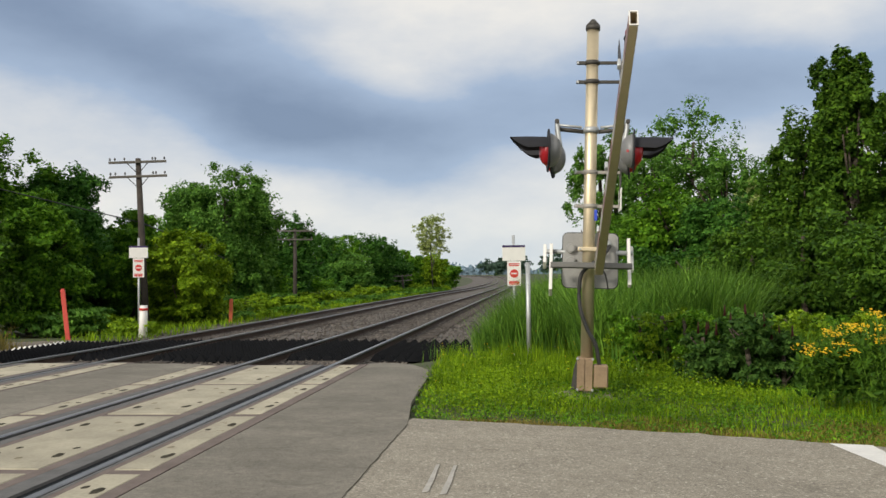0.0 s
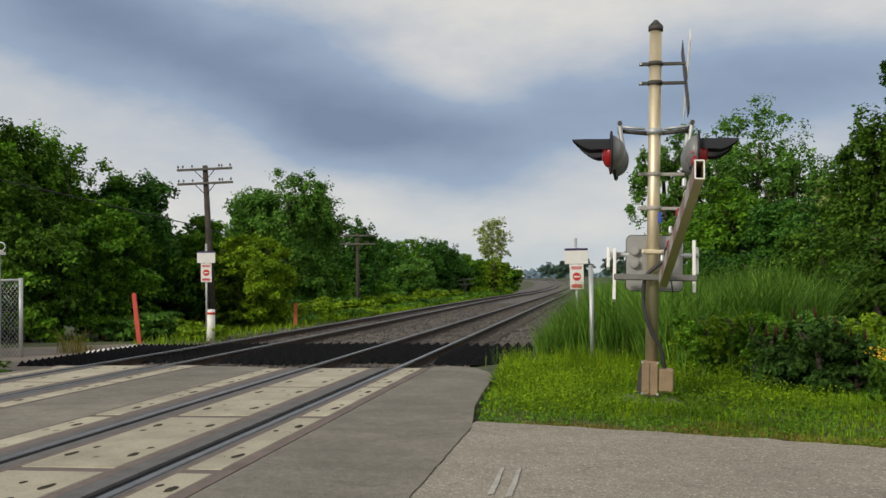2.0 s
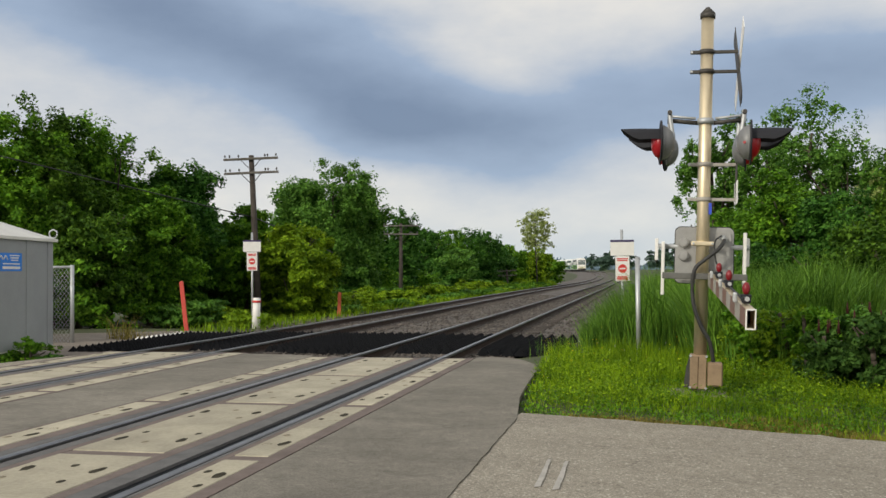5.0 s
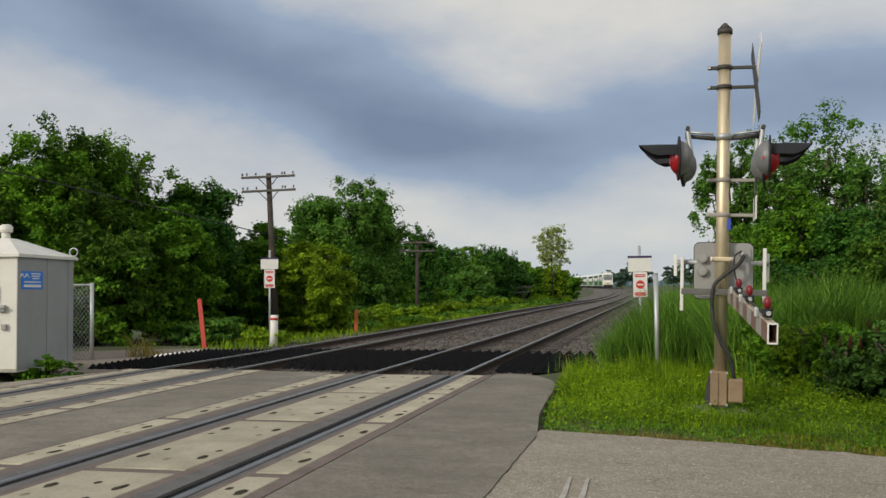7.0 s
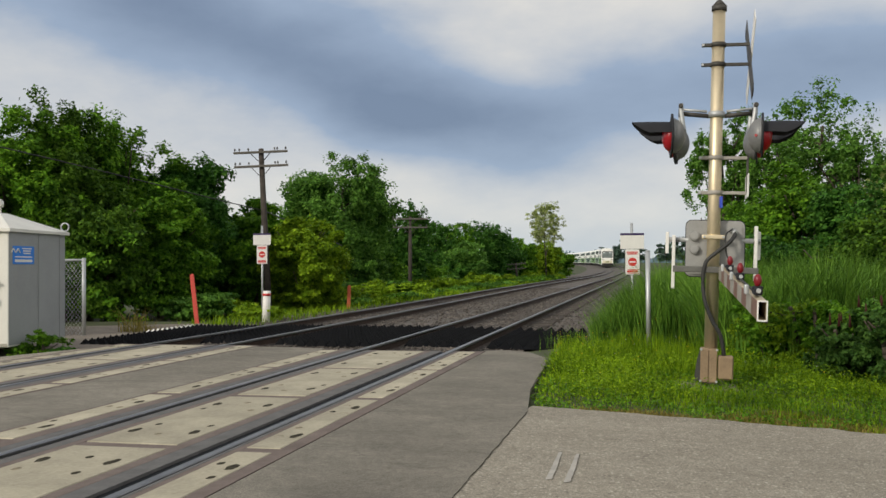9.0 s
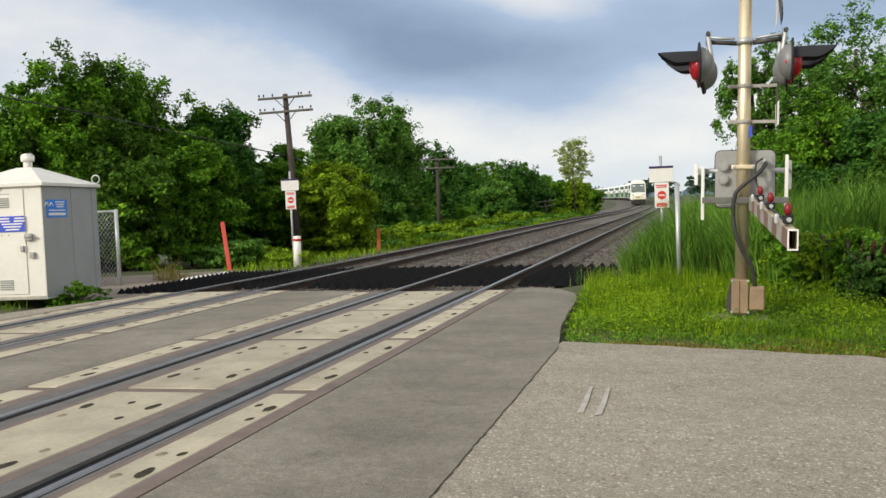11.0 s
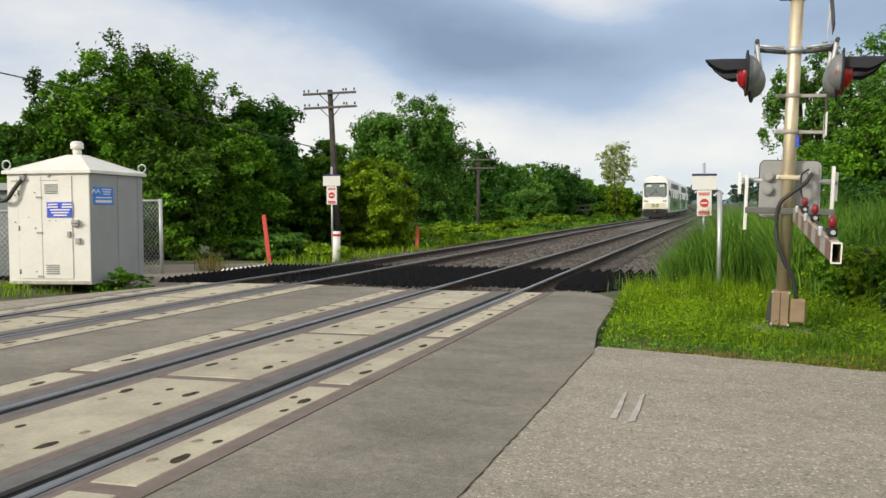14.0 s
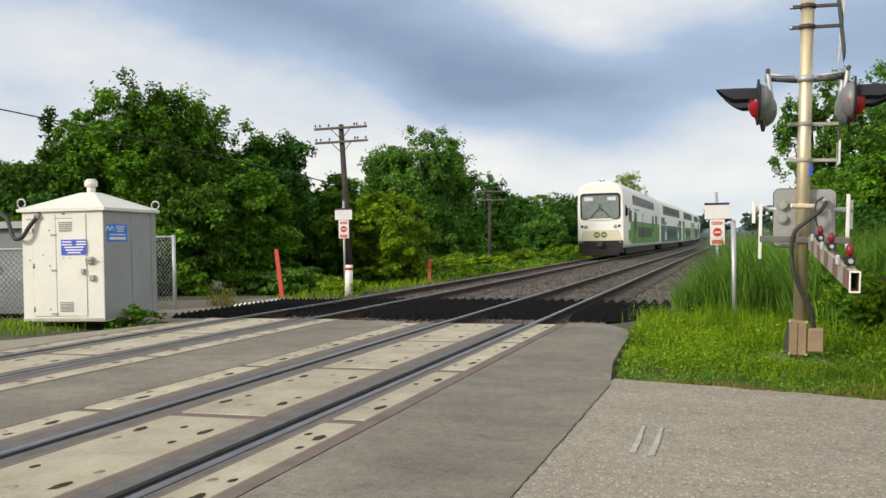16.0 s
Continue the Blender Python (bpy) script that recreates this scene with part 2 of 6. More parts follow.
M = {
    "asphalt_old": asphalt("old_road_asphalt", (0.272, 0.246, 0.200), (0.44, 0.41, 0.345), 150, 0.14, 1.0),
    "asphalt_new": asphalt("newer_crossing_asphalt", (0.200, 0.184, 0.154), (0.245, 0.226, 0.190), 165, 0.30, 0.35),
    "concrete": material("crossing_panel_concrete", (0.40, 0.365, 0.275), 0.88, vary=0.30, scale=1.7, fine=30, bump=0.3, obj=0.10),
    "panel_frame": material("rubber_and_steel_panel_edge", (0.175, 0.142, 0.128), 0.92, vary=0.25, scale=4, fine=60, bump=0.2, spec=0.2),
    # dark tone painted for shade down in the bolt holes; also the road seam
    "pocket": material("pocket_shade_and_dark_seam", (0.05, 0.045, 0.032), 0.95, vary=0.5, scale=9, fine=80, bump=0.3, spec=0.1),
    "pocket_filled": material("grit_filled_bolt_pocket", (0.235, 0.205, 0.145), 0.95, vary=0.45, scale=14, fine=80, bump=0.3, spec=0.1),
    # near-black stands in for shade in the deep flangeways; panel gaps use it too
    "groove": material("groove_shade_black", (0.006, 0.007, 0.009), 0.7, vary=0.3, scale=5, fine=80, bump=0.1, spec=0.2),
    "rubber": material("grey_flangeway_rubber", (0.135, 0.132, 0.130), 0.85, vary=0.25, scale=5, fine=80, bump=0.15, spec=0.25),
    "spikes": material("black_rubber_trespass_panel", (0.0055, 0.006, 0.0075), 0.9, vary=0.3, scale=3, fine=60, bump=0.1, spec=0.15),
    "rail_head": material("worn_steel_rail_head", (0.25, 0.25, 0.255), 0.40, 0.85, vary=0.25, scale=3, fine=90, bump=0.05),
    "rail_side": material("rusty_rail_web", (0.048, 0.030, 0.022), 0.9, 0.1, vary=0.4, scale=4, fine=60, bump=0.3),
    "ballast": material("grey_ballast_stone", (0.074, 0.066, 0.059), 0.95, vary=0.4, scale=0.9, fine=30, bump=0.9, tint=(0.115, 0.10, 0.088), island=0.6),
    "tie": material("weathered_sleeper_timber", (0.06, 0.05, 0.043), 0.95, vary=0.35, scale=3, fine=40, bump=0.5, obj=0.3),
    "soil": material("grassy_soil", (0.045, 0.062, 0.018), 0.95, vary=0.4, scale=0.5, fine=9, bump=0.5, tint=(0.06, 0.07, 0.026)),
    "gravel": material("pale_gravel", (0.21, 0.18, 0.15), 0.95, vary=0.3, scale=1.5, fine=40, bump=0.8),
    "paint_white": material("worn_white_road_paint", (0.72, 0.71, 0.68), 0.75, vary=0.15, scale=5, fine=60, bump=0.15),
    "paint_faded": material("faded_road_paint", (0.40, 0.38, 0.345), 0.85, vary=0.25, scale=6, fine=60, bump=0.2),
    "aluminium": material("dull_aluminium_mast", (0.72, 0.62, 0.44), 0.50, 0.85, vary=0.10, scale=1.6, fine=14, bump=0.02),
    "arm_wood": material("bleached_crossarm_timber", (0.13, 0.12, 0.105), 0.95, vary=0.3, scale=4, fine=50, bump=0.4),
    "galvanised": material("galvanised_steel", (0.50, 0.52, 0.53), 0.5, 0.6, vary=0.15, scale=5, fine=60, bump=0.06),
    "cast_grey": material("grey_painted_casting", (0.34, 0.34, 0.33), 0.5, 0.25, vary=0.15, scale=5, fine=60, bump=0.06),
    "housing_grey": material("grey_signal_housing", (0.21, 0.215, 0.22), 0.45, 0.2, vary=0.15, scale=6, fine=60, bump=0.03),
    "bar_grey": material("grey_steel_bar", (0.15, 0.15, 0.14), 0.55, 0.3, vary=0.2, scale=8, fine=60, bump=0.06),
    "dark_steel": material("dark_weathered_steel", (0.07, 0.066, 0.06), 0.6, 0.4, vary=0.3, scale=8, fine=60, bump=0.1),
    "base_tan": material("tan_painted_mast_base", (0.29, 0.205, 0.125), 0.65, 0.1, vary=0.25, scale=5, fine=50, bump=0.1),
    "black_paint": material("matt_black_signal_hood", (0.010, 0.011, 0.016), 0.75, vary=0.3, scale=6, fine=60, bump=0.03),
    "red_lens": material("red_signal_lens", (0.27, 0.006, 0.012), 0.3, vary=0.2, scale=20, fine=120, bump=0.1, emit=0.12),
    "lamp_red": material("dark_red_lamp_glass", (0.20, 0.008, 0.014), 0.35, vary=0.2, scale=20, fine=120, bump=0.1),
    "white_plate": material("white_enamel_plate", (0.80, 0.79, 0.76), 0.5, vary=0.06, scale=5, fine=60, bump=0.03),
    "red_plate": material("red_sign_print", (0.62, 0.035, 0.03), 0.5, vary=0.12, scale=8, fine=60, bump=0.02),
    "purple_plate": material("dark_purple_sign_edge", (0.045, 0.028, 0.10), 0.5, vary=0.1, scale=8, fine=60, bump=0.02),
    "red_post": material("red_painted_marker", (0.60, 0.075, 0.055), 0.6, vary=0.15, scale=5, fine=50, bump=0.08),
    "orange_post": material("faded_orange_marker", (0.55, 0.12, 0.05), 0.65, vary=0.18, scale=5, fine=50, bump=0.08),
    "arm_red": material("dull_red_reflective_stripe", (0.20, 0.115, 0.095), 0.5, vary=0.2, scale=8, fine=60, bump=0.03),
    "arm_white": material("grey_white_reflective_stripe", (0.34, 0.32, 0.29), 0.5, vary=0.2, scale=8, fine=60, bump=0.03),
    "cable": material("black_cable_sheath", (0.03, 0.03, 0.03), 0.6, vary=0.2, scale=8, fine=60, bump=0.05),
    "blue_tag": material("blue_sign_enamel", (0.018, 0.22, 0.78), 0.45, vary=0.1, scale=6, fine=60, bump=0.02),
    "deep_blue": material("deep_blue_sign_enamel", (0.04, 0.085, 0.58), 0.45, vary=0.1, scale=6, fine=60, bump=0.02),
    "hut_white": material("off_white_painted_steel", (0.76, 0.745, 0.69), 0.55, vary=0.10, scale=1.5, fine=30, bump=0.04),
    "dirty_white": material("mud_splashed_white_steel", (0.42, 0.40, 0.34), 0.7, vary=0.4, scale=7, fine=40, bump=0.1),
    # darker than hut_white to carry the side wall's shade; also plain grey trim
    "hut_side": material("grey_trim_and_wall_shade", (0.325, 0.34, 0.345), 0.55, vary=0.1, scale=1.5, fine=30, bump=0.04),
    "wood_pole": material("grey_weathered_pole_timber", (0.062, 0.052, 0.045), 0.95, vary=0.35, scale=4, fine=50, bump=0.5),
    "insulator": material("grey_glass_insulator", (0.10, 0.10, 0.10), 0.35, vary=0.1, scale=8, fine=50, bump=0),
    "shed_grey": material("dark_grey_metal_cabinet", (0.17, 0.19, 0.20), 0.6, vary=0.12, scale=2, fine=40, bump=0.05),
    "train_white": material("white_train_paint", (0.86, 0.86, 0.82), 0.5, vary=0.05, scale=0.8, fine=20, bump=0.01, spec=0.3),
    "train_green": material("deep_green_train_paint", (0.010, 0.13, 0.055), 0.5, vary=0.1, scale=0.8, fine=20, bump=0.01, spec=0.3),
    "train_lime": material("bright_green_train_paint", (0.085, 0.27, 0.015), 0.5, vary=0.1, scale=0.8, fine=20, bump=0.01, spec=0.3),
    "train_glass": material("dark_train_window", (0.010, 0.016, 0.018), 0.45, vary=0.2, scale=2, fine=20, bump=0, spec=0.15),
    "train_cream": material("cream_nose_panel", (0.70, 0.66, 0.50), 0.45, vary=0.06, scale=2, fine=20, bump=0.01),
    "train_under": material("black_train_underframe", (0.018, 0.017, 0.016), 0.8, vary=0.3, scale=3, fine=30, bump=0.1),
    "headlight": material("lit_headlamp", (1.0, 0.97, 0.85), 0.3, vary=0.01, emit=12.0, bump=0),
    "sign_lamp": material("lit_destination_display", (0.55, 0.60, 0.62), 0.3, vary=0.4, scale=30, emit=0.12, bump=0),
    "bark": material("grey_brown_bark", (0.075, 0.06, 0.045), 0.95, vary=0.35, scale=5, fine=40, bump=0.6),
    "leaf_mid": leaf_material("broad_green_leaves", (0.036, 0.125, 0.010), (0.120, 0.285, 0.016), 0.5),
    "leaf_dark": leaf_material("dark_green_leaves", (0.020, 0.090, 0.014), (0.062, 0.180, 0.022), 0.5),
    "leaf_light": leaf_material("light_green_leaves", (0.048, 0.15, 0.02), (0.11, 0.255, 0.036)),
    "leaf_olive": leaf_material("dark_olive_leaves", (0.022, 0.074, 0.008), (0.074, 0.165, 0.013), 0.5, 0.2),
    "leaf_yellow": leaf_material("yellow_green_leaves", (0.1, 0.215, 0.008), (0.2, 0.335, 0.014)),
    "leaf_pale": leaf_material("pale_poplar_leaves", (0.23, 0.31, 0.085), (0.36, 0.43, 0.15)),
    "leaf_sumac": leaf_material("dark_sumac_leaves", (0.028, 0.08, 0.014), (0.06, 0.14, 0.024)),
    "grass": leaf_material("fresh_grass_blades", (0.07, 0.175, 0.005), (0.2, 0.34, 0.01)),
    "grass_dry": leaf_material("dry_grass_blades", (0.13, 0.125, 0.025), (0.27, 0.23, 0.055)),
    "reed": leaf_material("tall_reed_blades", (0.042, 0.130, 0.012), (0.150, 0.305, 0.040)),
    "flower_yellow": leaf_material("yellow_flower_heads", (0.62, 0.40, 0.01), (0.75, 0.52, 0.02), 0.2, 0.15),
    "flower_white": leaf_material("small_white_flowers", (0.55, 0.55, 0.45), (0.65, 0.65, 0.55), 0.2, 0.15),
    "seedhead": leaf_material("dark_red_seed_heads", (0.03, 0.011, 0.009), (0.05, 0.018, 0.014), 0.3, 0.0),
    # distance haze is mixed into the base colour
    "haze": material("haze_tinted_distance", (0.16, 0.23, 0.29), 1.0, vary=0.1, scale=0.01, fine=0.1, bump=0, spec=0),
}


# ================= building helpers =================
def part(name, bm, mat, parent=None, label="", m=None):
    """Links a bmesh as one mesh object under a thing."""
    me = bpy.data.meshes.new(name)
    bm.normal_update()
    bm.to_mesh(me)
    bm.free()
    me.materials.append(M[mat])
    ob = new(name, me)
    ob.parent = parent
    if m is not None:
        ob.matrix_local = m
    if label:
        tagged(ob, label)
    return ob


def thing(name, m, label, category, group="", kind=""):
    ob = new(name)
    ob.empty_display_size = 0.2
    ob.matrix_world = m
    return tagged(ob, label, category, group, kind)


def box(sx, sy, sz, at=(0, 0, 0), bevel=0.0, bm=None, rot=None, seg=2):
    """A bevelled box, centred at a place; joins into bm when given."""
    bm = bm or bmesh.new()
    r = bmesh.ops.create_cube(bm, size=1)
    vs = r["verts"]
    mm = Matrix.Translation(at) @ (rot.to_4x4() if rot else Matrix()) @ Matrix.Diagonal((sx, sy, sz, 1))
    bmesh.ops.transform(bm, matrix=mm, verts=vs)
    if bevel:
        es = list({e for v in vs for e in v.link_edges})
        bmesh.ops.bevel(bm, geom=es, offset=bevel, segments=seg, affect="EDGES", profile=0.5)
    return bm


def tube(a, b, r0, r1=None, seg=14, bm=None, smooth=True):
    """A tapered round bar from a to b."""
    bm = bm or bmesh.new()
    a, b = Vector(a), Vector(b)
    r1 = r0 if r1 is None else r1
    d = b - a
    r = bmesh.ops.create_cone(bm, cap_ends=True, segments=seg, radius1=r0, radius2=max(r1, 1e-4), depth=d.length)
    mm = Matrix.Translation((a + b) / 2) @ d.to_track_quat("Z", "Y").to_matrix().to_4x4()
    bmesh.ops.transform(bm, matrix=mm, verts=r["verts"])
    if smooth:
        for f in {f for v in r["verts"] for f in v.link_faces}:
            f.smooth = len(f.verts) == 4
    return bm


def pipe(points, r, seg=8, bm=None):
    """A bent round bar through points."""
    bm = bm or bmesh.new()
    pts = [Vector(p) for p in points]
    rings = []
    for i, p in enumerate(pts):
        d = (pts[min(i + 1, len(pts) - 1)] - pts[max(i - 1, 0)]).normalized()
        q = d.to_track_quat("Z", "Y").to_matrix()
        rings.append([bm.verts.new(p + q @ Vector((r * math.cos(k * math.tau / seg), r * math.sin(k * math.tau / seg), 0))) for k in range(seg)])
    for a, b in zip(rings, rings[1:]):
        for k in range(seg):
            f = bm.faces.new((a[k], a[(k + 1) % seg], b[(k + 1) % seg], b[k]))
            f.smooth = True
    bm.faces.new(rings[0][::-1])
    bm.faces.new(rings[-1])
    return bm


def spline(points, n=8):
    """Smooth points through a few given ones."""
    p = [Vector(q) for q in points]
    p = [2 * p[0] - p[1]] + p + [2 * p[-1] - p[-2]]
    out = []
    for i in range(1, len(p) - 2):
        for k in range(n):
            t = k / n
            out.append(0.5 * (2 * p[i] + (p[i + 1] - p[i - 1]) * t + (2 * p[i - 1] - 5 * p[i] + 4 * p[i + 1] - p[i + 2]) * t * t
                              + (3 * p[i] - p[i - 1] - 3 * p[i + 1] + p[i + 2]) * t ** 3))
    return out + [p[-2]]


def prism(outline, z0, z1, bm=None):
    """A plate from a flat outline."""
    bm = bm or bmesh.new()
    lo = [bm.verts.new((x, y, z0)) for x, y in outline]
    hi = [bm.verts.new((x, y, z1)) for x, y in outline]
    n = len(outline)
    bm.faces.new(lo[::-1])
    bm.faces.new(hi)
    for i in range(n):
        bm.faces.new((lo[i], lo[(i + 1) % n], hi[(i + 1) % n], hi[i]))
    bmesh.ops.recalc_face_normals(bm, faces=bm.faces)
    return bm


def text_part(name, words, size, mat, parent, m, label=""):
    """Lettering as a thin mesh."""
    cu = bpy.data.curves.new(name, "FONT")
    cu.body, cu.size, cu.align_x, cu.align_y, cu.extrude = words, size, "CENTER", "CENTER", 0.0008
    cu.resolution_u = 2
    tmp = bpy.data.objects.new(name, cu)
    me = bpy.data.meshes.new_from_object(tmp)
    bpy.data.objects.remove(tmp)
    me.materials.clear()
    me.materials.append(M[mat])
    ob = new(name, me)
    ob.parent = parent
    ob.matrix_local = m
    if label:
        tagged(ob, label)
    return ob


def raw_mesh(name, verts, faces, mat, parent=None, smooth=False):
    """A mesh from arrays: verts (n, 3), faces (m, 3 or 4)."""
    me = bpy.data.meshes.new(name)
    v, f = np.asarray(verts, np.float32), np.asarray(faces, np.int32)
    k = f.shape[1]
    me.vertices.add(len(v))
    me.vertices.foreach_set("co", v.ravel())
    me.loops.add(f.size)
    me.loops.foreach_set("vertex_index", f.ravel())
    me.polygons.add(len(f))
    me.polygons.foreach_set("loop_start", np.arange(0, f.size, k, dtype=np.int32))
    me.polygons.foreach_set("loop_total", np.full(len(f), k, np.int32))
    me.polygons.foreach_set("use_smooth", np.full(len(f), smooth))
    me.update(calc_edges=True)
    me.validate()
    me.materials.append(M[mat])
    ob = new(name, me)
    ob.parent = parent
    return ob


# ================= the line of the tracks =================
SLOPE = math.atan(0.097)
S_CURVE, RADIUS = 140.0, 1350.0


def track_point(s, o=0.0, z=0.0):
    """s along the near track's middle, o to the right of it, z above the rail tops."""
    if s <= S_CURVE:
        h = SLOPE
        x, y = -3.6 + s * math.sin(SLOPE), s * math.cos(SLOPE)
    else:
        a = (s - S_CURVE) / RADIUS
        h = SLOPE - a
        x0, y0 = -3.6 + S_CURVE * math.sin(SLOPE), S_CURVE * math.cos(SLOPE)
        x = x0 + RADIUS * (math.cos(h) - math.cos(SLOPE))
        y = y0 + RADIUS * (math.sin(SLOPE) - math.sin(h))
    if o < -2.0:                # the tracks draw a little apart beyond the crossing, then together again
        k = min(1.0, max(0.0, (s - 14) / 46))
        b = min(1.0, max(0.0, (s - 66) / 60))
        o -= (0.45 * k * k * (3 - 2 * k) - 0.85 * b * b * (3 - 2 * b)) * min(1.0, (-2.0 - o) / 1.1)
    rise = 0.0
    if s > 90:
        k = min(s, 270) - 90
        rise = 4.6e-5 * k * k + max(0.0, s - 270) * 0.006
    return Vector((x + o * math.cos(h), y - o * math.sin(h), z + rise))


def track_heading(s):
    """Degrees anticlockwise from +y."""
    return -math.degrees(SLOPE - max(0.0, s - S_CURVE) / RADIUS)


FAR = -3.95                 # the far track's middle
S_ROAD = 13.55              # where the crossing surface ends
STATIONS = [-60, -30, -12, 0, 6, 13.5, 20, 30, 45, 60, 80, 100] + list(range(115, 700, 15))


def ribbon(name, profile, stations, mat, parent=None, smooth=False):
    """A cross-section (o, z) swept along the line."""
    vs, fs = [], []
    n = len(profile)
    for s in stations:
        for o, z in profile:
            vs.append(track_point(s, o, z))
    for i in range(len(stations) - 1):
        for k in range(n - 1):
            a = i * n + k
            fs.append((a, a + n, a + n + 1, a + 1))
    return raw_mesh(name, vs, fs, mat, parent, smooth)


# ================= ground, road and tracks =================
def rise_at(y):
    return track_point(max(0.0, y)).z if y < 690 else track_point(690).z


def ground_height(x, y):
    o = x + 3.6 - 0.097 * y
    near = 1.0 if y < 14 else max(0.0, 1 - (y - 14) / 6)
    h = -0.34 + 0.27 * near
    if o > 2.6 and y < 40:
        h += 0.10 * min(1.0, (o - 2.6) / 2.0) * (1 - near)
    if o < -8.5 and 13 < y < 25:
        h = max(h, -0.20)
    if -7.6 < o < 1.6 and 13 < y < 22:
        h -= 0.25
    return h + rise_at(y)


def build_ground():
    xs = [-2500, -900, -400, -200, -120, -80, -60] + [i * 2.0 for i in range(-25, 26)] + [60, 80, 120, 200, 400, 900, 2500]
    ys = [-1500, -300, -80, -40, -20] + [i * 2.0 for i in range(-8, 31)] + [70, 80, 90] + list(range(100, 320, 20)) + [360, 420, 500, 600, 690, 1200, 4000]
    vs = [(x, y, ground_height(x, y)) for y in ys for x in xs]
    n = len(xs)
    fs = [(j * n + i, j * n + i + 1, (j + 1) * n + i + 1, (j + 1) * n + i) for j in range(len(ys) - 1) for i in range(n - 1)]
    g = raw_mesh("ground", vs, fs, "soil", smooth=True)
    tagged(g, "grass-covered flat ground beside the railway", "ground", kind="structure")


def track_xy(s, o):
    p = track_point(s, o)
    return (p.x, p.y)


def jag(points, step, amp, seed):
    """An outline broken into short uneven runs."""
    rnd = random.Random(seed)
    out = [points[0]]
    for (x0, y0), (x1, y1) in zip(points, points[1:]):
        d = math.hypot(x1 - x0, y1 - y0)
        n = max(1, int(min(d, 16) / step))
        for i in range(1, n + 1):
            w = amp if i < n else 0
            out.append((x0 + (x1 - x0) * i / n + rnd.uniform(-w, w), y0 + (y1 - y0) * i / n + rnd.uniform(-w, w)))
    return out


def build_road():
    edge = [(-0.25, 8.17), (0.36, 7.92), (1.1, 7.60), (1.9, 7.23), (2.6, 6.88), (3.19, 6.52), (5.0, 5.55), (9.0, 3.4), (30, -8)]
    old = prism([track_xy(-14, 2.34), (30, -30), (30, -8)] + jag(edge[:-1], 0.12, 0.030, 61)[::-1] + [track_xy(8.1, 2.493)], -0.05, -0.012)
    road = part("road", old, "asphalt_old")
    tagged(road, "pale worn asphalt road with coarse aggregate", "road", kind="structure")
    right = [track_xy(-14, 2.396), track_xy(8.1, 2.549), (-0.29, 8.6), (-0.30, 9.2), (-0.25, 10.3), (-0.17, 11.6), (-0.2, 12.5), (-0.42, 13.2), (-0.75, 13.55)]
    seam_line = jag([track_xy(0.6, 2.50), track_xy(8.1, 2.549)], 0.07, 0.006, 62)
    right = [right[0]] + seam_line + right[2:]
    rnd = random.Random(63)
    vs = []
    for x, y in seam_line:
        w = rnd.uniform(0.0012, 0.0042)
        vs += [(x - w, y, -0.0078), (x + w * 1.4, y, -0.0078)]
    seam = raw_mesh("road_seam", vs, [(2 * i, 2 * i + 1, 2 * i + 3, 2 * i + 2) for i in range(len(seam_line) - 1)], "pocket")
    tagged(seam, "dark open joint between old and new asphalt", "road joint", kind="structure")
    apron = prism([track_xy(-14, 1.217)] + right + [track_xy(S_ROAD + 0.1, 1.217)], -0.05, -0.009)
    tagged(part("pavement", apron, "asphalt_new"), "darker smooth asphalt apron beside the crossing panels", "road", kind="structure")
    mid = prism([track_xy(-14, -2.604), track_xy(-14, -1.346), track_xy(S_ROAD + 0.15, -1.346), track_xy(S_ROAD + 0.35, -2.604)], -0.05, -0.010)
    tagged(part("pavement", mid, "asphalt_new"), "dark asphalt strip between the two tracks", "road", kind="structure")
    left = prism([track_xy(-14, -5.168), track_xy(14.2, -5.168), (-7.45, 13.9), (-7.73, 13.2), (-8.03, 12.4), (-8.54, 11.05), (-10.2, 9.0), (-30, -4), (-30, -30)], -0.05, -0.011)
    tagged(part("pavement", left, "asphalt_old"), "worn asphalt road beyond the far track", "road", kind="structure")
    marks = thing("road_marking", pose(0, 0, -0.008), "two short faded white paint dashes on the asphalt", "road marking")
    for x0, y0, x1, y1 in ((-0.075, 5.33, -0.005, 6.12), (0.03, 5.27, 0.11, 6.08)):
        bm = prism(jag([(x0 - 0.018, y0), (x0 + 0.022, y0 + 0.02), ((x0 + x1) / 2 + 0.020, (y0 + y1) / 2), (x1 + 0.012, y1), (x1 - 0.010, y1 - 0.01), ((x0 + x1) / 2 - 0.012, (y0 + y1) / 2)], 0.06, 0.002, 64), 0, 0.003)
        part("dash", bm, "paint_faded", marks)
    stop = thing("stop_line", pose(0, 0, -0.008), "solid white stop line painted across the lane", "road marking")
    part("stripe", prism(jag([(2.845, 6.66), (3.11, 6.56), (3.07, 6.27), (2.98, 5.0), (2.92, 4.0), (2.66, 4.0), (2.76, 5.0), (2.86, 5.9)], 0.08, 0.006, 65), 0, 0.004), "paint_white", stop)


